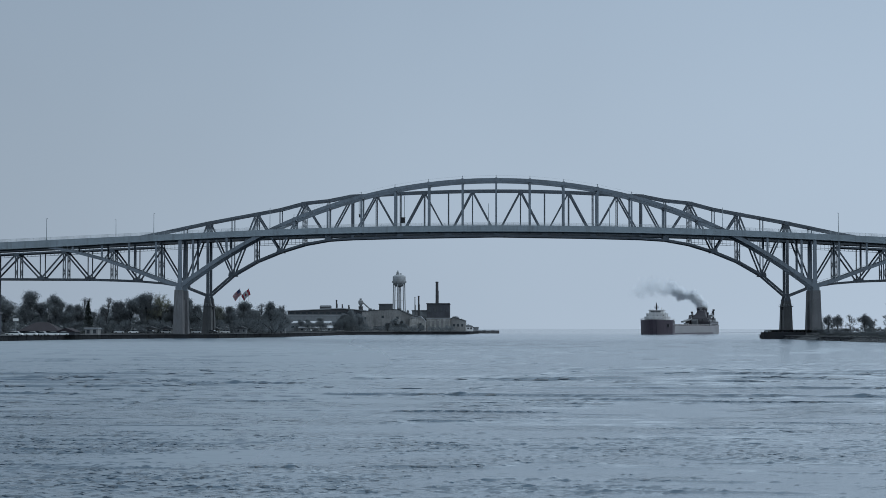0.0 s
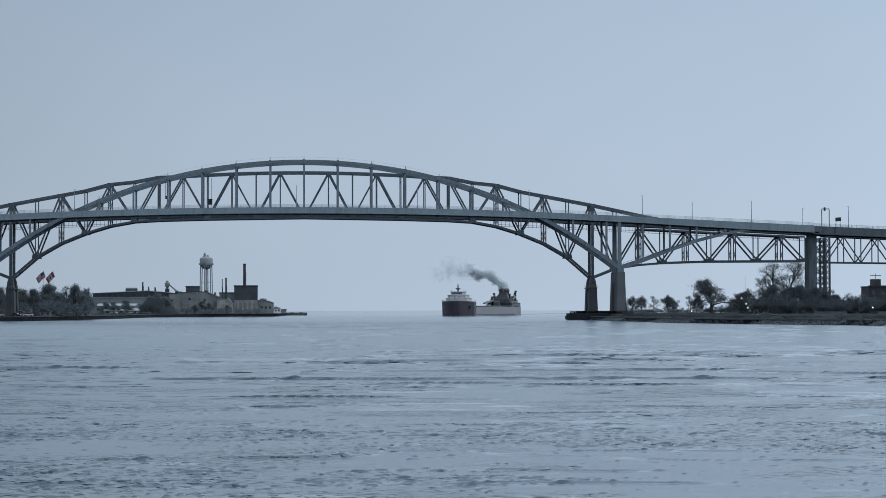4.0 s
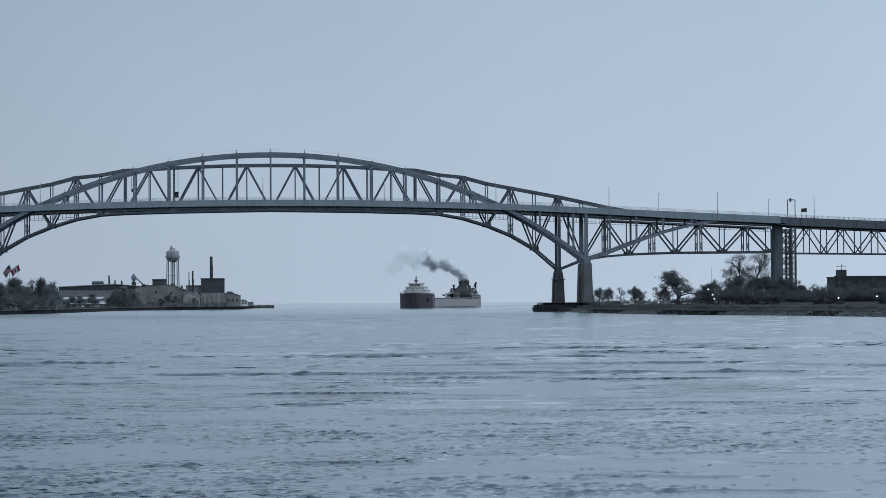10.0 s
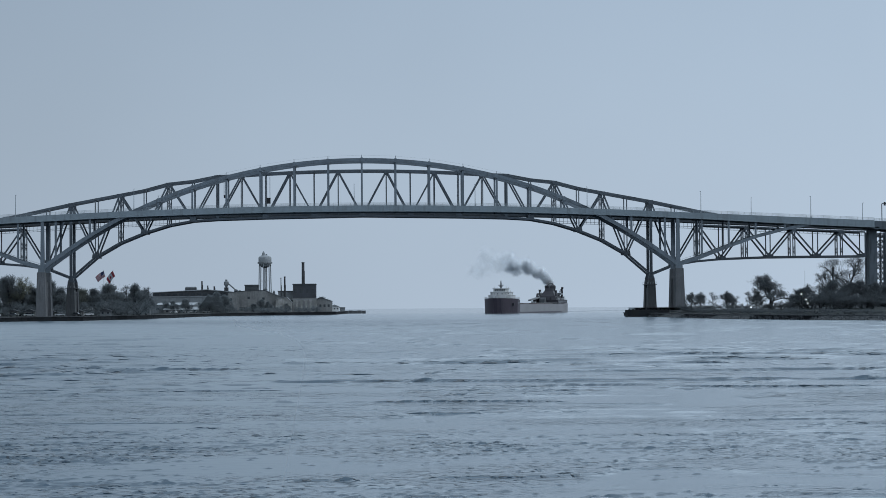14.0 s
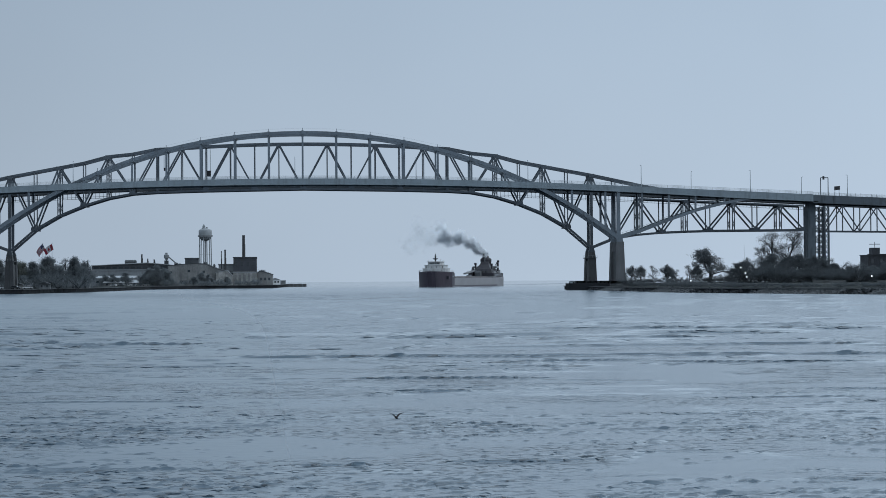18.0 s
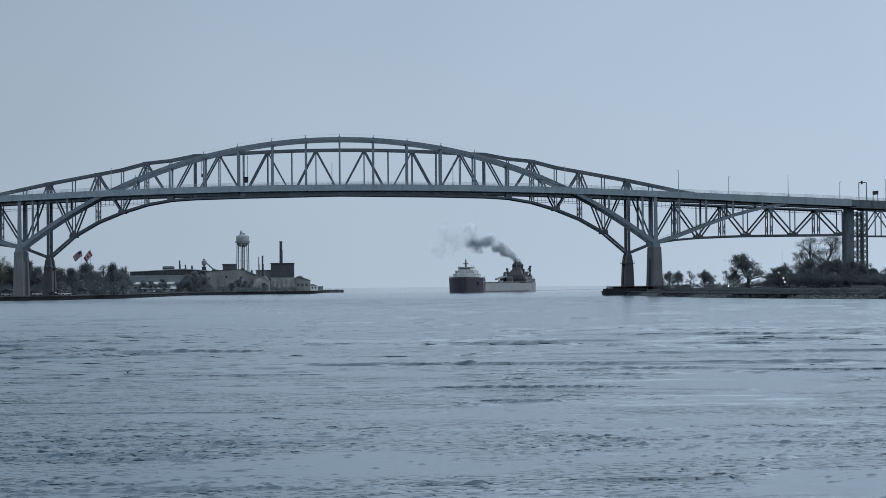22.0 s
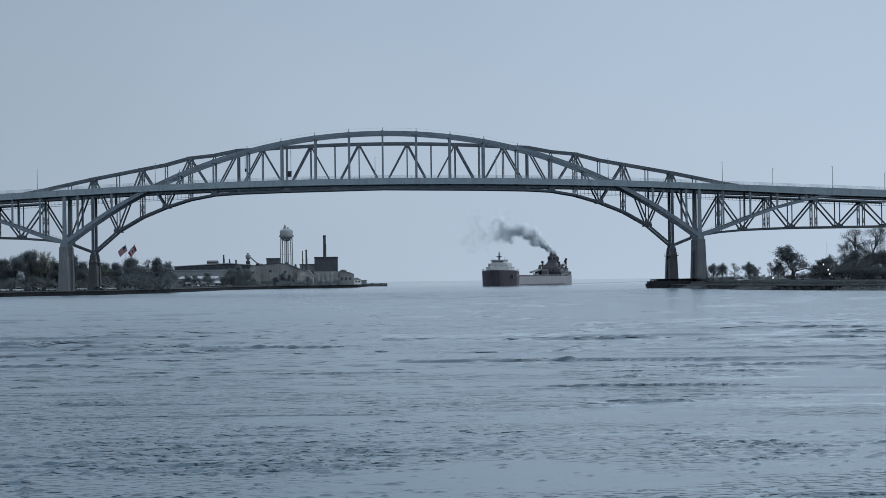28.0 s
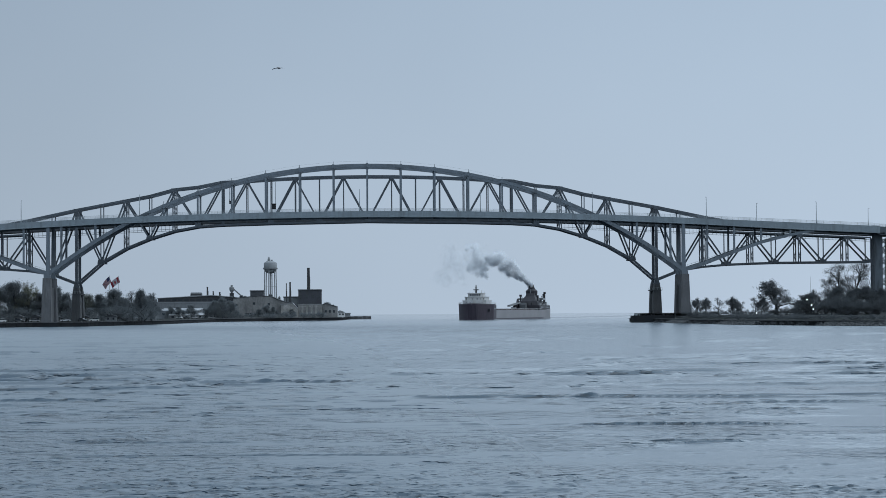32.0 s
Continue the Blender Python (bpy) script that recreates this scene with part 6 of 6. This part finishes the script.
M_WAKE = mat("dark_wake_water", (0.020, 0.032, 0.042), 0.15, vary=0.2, scale=0.05, fine=0.5, spec=0.5)
for s in (-1, 1):
    wk = Geo()
    for k in range(30):
        x0, x1 = -222 - k * 30, -222 - (k + 1) * 30
        y0, y1 = s * (5 + 0.25 * k), s * (5 + 0.25 * (k + 1))
        z = 0.45 - 0.008 * k
        wk.add([(x0, y0 - 2, 0.01), (x0, y0, z), (x0, y0 + 2, 0.01), (x1, y1 - 2, 0.01), (x1, y1, z), (x1, y1 + 2, 0.01)], [(0, 3, 4, 1), (1, 4, 5, 2), (0, 1, 2), (3, 5, 4), (0, 2, 5, 3)])
    part("wake_ridge", wk, M_WAKE, ship, "low dark wake ridge trailing astern")

# ---- smoke from the funnel: small sooty flecks in puffs that drift off downwind ----
M_SMOKE = leaf_mat("grey_coal_smoke", (0.73, 0.75, 0.78), (0.76, 0.78, 0.80), 0.55)
rng = random.Random(3)
PUFF_MESHES = []
for i in range(9):
    wide, count, fleck = ((2.2, 2300, 0.085), (3.7, 3400, 0.085), (5.2, 1050, 0.08))[i // 3]
    g = Geo()
    lobes = [(Vector((rng.uniform(-1, 1), rng.uniform(-1, 1), rng.uniform(-1, 1))) * wide * 0.62, wide * rng.uniform(0.42, 0.68)) for _ in range(6)]
    for _ in range(count):
        mid, r = rng.choice(lobes)
        way = Vector((rng.gauss(0, 1), rng.gauss(0, 1), rng.gauss(0, 1))).normalized()
        c = mid + way * r * rng.random() ** 0.4
        q = Euler((rng.uniform(0, 6), rng.uniform(0, 6), rng.uniform(0, 6))).to_matrix()
        s = rng.uniform(0.4, 1.0) * fleck
        g.add([c + q @ Vector(v) * s for v in ((-1, -1, 0), (1, -1, 0), (1, 1, 0), (-1, 1, 0))], [(0, 1, 2, 3)])
    PUFF_MESHES.append(g.mesh("puff", M_SMOKE))
plume = thing("smoke_plume", "grey coal smoke trailing downwind from the funnel", "smoke")
PUFFS = []
# gusts: puffs that left the funnel together keep close and make one billow
for i in range(168):
    if i % 4 == 0:
        gust = (rng.gauss(0, 1), rng.gauss(0, 1), rng.gauss(0, 0.75), rng.uniform(0, 6), rng.uniform(-0.010, 0.010))
    s0 = -0.62 + 1.62 * (i - i % 4 + 1.5) / 168 + gust[4]
    p = part("puff", PUFF_MESHES[i % 3 + (6 if s0 > 0.45 else 3 if s0 > -0.25 else 0)], M_SMOKE, plume)
    p["kind"] = "stuff"
    PUFFS.append((p, s0 + rng.gauss(0, 0.012), gust[0] + rng.gauss(0, 0.30), gust[1] + rng.gauss(0, 0.4), gust[2] + rng.gauss(0, 0.30), gust[3] + rng.uniform(0, 0.6)))


def puff_at(s0, a, b, c, ph, t):
    """Where a puff stands over the funnel's lip at t seconds."""
    u = t / 32.0
    s = s0 + 0.62 * u
    under = 24 * min(0.0, s)
    s = max(0.0, s)
    first = ([0, 7.5, 18, 30, 43, 54, 68], [0, 6, 10.5, 14, 15.5, 15.5, 15])
    last = ([0, 6, 13, 21, 30, 43, 62], [0, 5.5, 10.8, 16.6, 20.6, 21.5, 21])
    k = [0, 0.14, 0.34, 0.58, 0.82, 1.05, 1.6]
    x = (1 - u) * float(np.interp(s, k, first[0])) + u * float(np.interp(s, k, last[0]))
    z = (1 - u) * float(np.interp(s, k, first[1])) + u * float(np.interp(s, k, last[1]))
    w = 0.25 + 6.2 * s + 5.0 * max(0.0, s - 0.8)
    bil = math.sin(s * 17 - t * 0.9) * 1.3 * s
    return Vector((-x + a * w * 0.8, b * w, z + 0.6 + max(under, -5) + c * w * 0.72 + bil + 0.3 * math.sin(ph + t * 0.7) * s))


# ---- gulls ----
M_GULL = mat("grey_white_feathers", (0.22, 0.22, 0.23), 0.9, vary=0.15, bump=0)
M_GULL_D = mat("dark_feathers", (0.012, 0.012, 0.014), 0.9, vary=0.2, bump=0)


def gull(name, label, material, span):
    g = thing(name, label, "bird")
    k = span / 1.3
    part("body", Geo().rod((-0.30 * k, 0, 0), (0.0, 0, 0.02), 0.04 * k, 0.10 * k, 8).rod((0.0, 0, 0.02), (0.26 * k, 0, 0.03), 0.10 * k, 0.035 * k, 8), material, g)
    wings = []
    for s in (-1, 1):
        w = part("wing", Geo().add([(0.12 * k, 0, 0), (-0.12 * k, 0, 0), (-0.10 * k, s * 0.33 * k, 0.03), (0.14 * k, s * 0.33 * k, 0.03), (-0.16 * k, s * 0.65 * k, 0.0), (0.0, s * 0.62 * k, 0.0),
                                        (0.12 * k, 0, 0.02), (-0.12 * k, 0, 0.015), (-0.10 * k, s * 0.33 * k, 0.045), (0.14 * k, s * 0.33 * k, 0.05)],
                                       [(0, 1, 2, 3), (3, 2, 4, 5), (6, 9, 8, 7), (9, 5, 4, 8), (0, 3, 9, 6), (1, 7, 8, 2)]), material, g)
        wings.append((w, s))
    return g, wings


low_bird, low_wings = gull("water_bird", "dark water bird skimming low over the river", M_GULL_D, 0.62)
high_bird, high_wings = gull("gull", "grey gull gliding high over the river", M_GULL, 1.35)


def motions():
    """All that moves: the current, the ship with its smoke, the flags and the birds."""
    step = [4.0 * k for k in range(9)]
    walk(water, [(t, pose(-8 + 0.5 * t, 16 - 1.0 * t, 0)) for t in step])
    walk(ship, [(t, pose(*ship_at(t), 0, 0, 0, SHIP_TURN)) for t in step])
    c, s = math.cos(radians(SHIP_TURN)), math.sin(radians(SHIP_TURN))
    walk(plume, [(t, pose(ship_at(t)[0] - 196 * c, ship_at(t)[1] - 196 * s, 22.6)) for t in step])
    for p, s0, a, b, c2, ph in PUFFS:
        walk(p, [(2.0 * k, Matrix.Translation(puff_at(s0, a, b, c2, ph, 2.0 * k)) @ pose(0, 0, 0, 10 * k, 8 * k, ph * 50 + 12 * k)) for k in range(17)])
    # flag strips: hinged end to end, each swinging a little later than the one before
    for strip_ob, k, w, top, ph in FLAG_STRIPS:
        rows = []
        for j in range(81):
            t = 0.4 * j
            p, turn = Vector((0, 0, top - 0.15)), 0.0
            for i in range(k + 1):
                turn = 34 * math.sin(t * 2.6 + ph - i * 0.72) * (0.3 + 0.10 * i)
                dip = 34 + 8 * math.sin(t * 0.8 + ph * 2) + 3.0 * i
                m = pose(0, 0, 0, 0, -dip, turn)
                if i < k:
                    p = p + m.to_3x3() @ Vector((-w, 0, 0))
            rows.append((t, Matrix.Translation(p) @ pose(0, 0, 0, 0, -dip * 0.55, turn)))
        walk(strip_ob, rows)
    walk(low_bird, [
        (0.0, pose(70.00, -70.00, 4.00, 0, 0, 105)),
        (10.0, pose(34.00, -20.00, 2.00, 0, 0, 105)),
        (14.0, pose(15.00, 28.00, 1.20, 0, 0, 105)),
        (16.0, pose(8.50, 45.10, 0.90, 0, 0, 105)),
        (16.5, pose(7.29, 51.13, 0.90, 0, 0, 105)),
        (17.0, pose(5.80, 53.60, 0.90, 0, 0, 105)),
        (17.5, pose(4.20, 59.27, 0.90, 0, 0, 105)),
        (18.0, pose(2.90, 63.60, 0.90, 0, 0, 105)),
        (18.5, pose(1.34, 70.37, 0.90, 0, 0, 105)),
        (19.0, pose(0.05, 74.66, 0.90, 0, 0, 105)),
        (19.5, pose(-1.88, 83.33, 0.90, 0, 0, 105)),
        (20.0, pose(-3.30, 84.40, 0.90, 0, 0, 105)),
        (21.0, pose(-6.77, 94.53, 0.90, 0, 0, 105)),
        (21.5, pose(-7.50, 102.02, 0.90, 0, 0, 105)),
        (22.0, pose(-10.70, 104.40, 0.90, 0, 0, 105)),
        (23.0, pose(-16.80, 125.50, 0.90, 0, 0, 105)),
        (24.0, pose(-23.90, 148.00, 1.30, 0, 0, 105)),
        (25.0, pose(-28.20, 163.50, 0.70, 0, 0, 105)),
        (26.0, pose(-30.60, 172.50, 0.30, 0, 0, 105)),
        (27.0, pose(-30.10, 171.50, 0.14, 0, 0, 105)),
        (32.0, pose(-27.60, 166.50, 0.14, 0, 0, 105))
    ])
    walk(high_bird, [
        (0.0, pose(90.00, 230.00, 70.00, 0, 0, 245)),
        (20.0, pose(50.00, 200.00, 60.00, 0, 0, 245)),
        (27.0, pose(16.00, 182.00, 38.00, 0, 0, 245)),
        (28.5, pose(5.40, 178.50, 31.00, 0, 0, 245)),
        (29.0, pose(2.96, 178.00, 30.00, 0, 0, 245)),
        (29.5, pose(0.11, 177.50, 29.18, 0, 0, 245)),
        (30.0, pose(-2.07, 177.00, 28.21, 0, 0, 245)),
        (30.5, pose(-3.33, 176.50, 27.55, 0, 0, 245)),
        (31.0, pose(-5.02, 176.00, 27.11, 0, 0, 245)),
        (31.5, pose(-6.23, 175.50, 26.48, 0, 0, 245)),
        (32.0, pose(-7.38, 175.00, 26.13, 0, 0, 245))
    ])
    for wings, rate, sweep in ((low_wings, 2.0, 22), (high_wings, 0.8, 24)):
        for w, s in wings:
            walk(w, [(0.125 * k, pose(0, 0, 0, s * (12 + sweep * math.cos(0.125 * k * rate * math.tau)), 0, 0)) for k in range(257)])


motions()
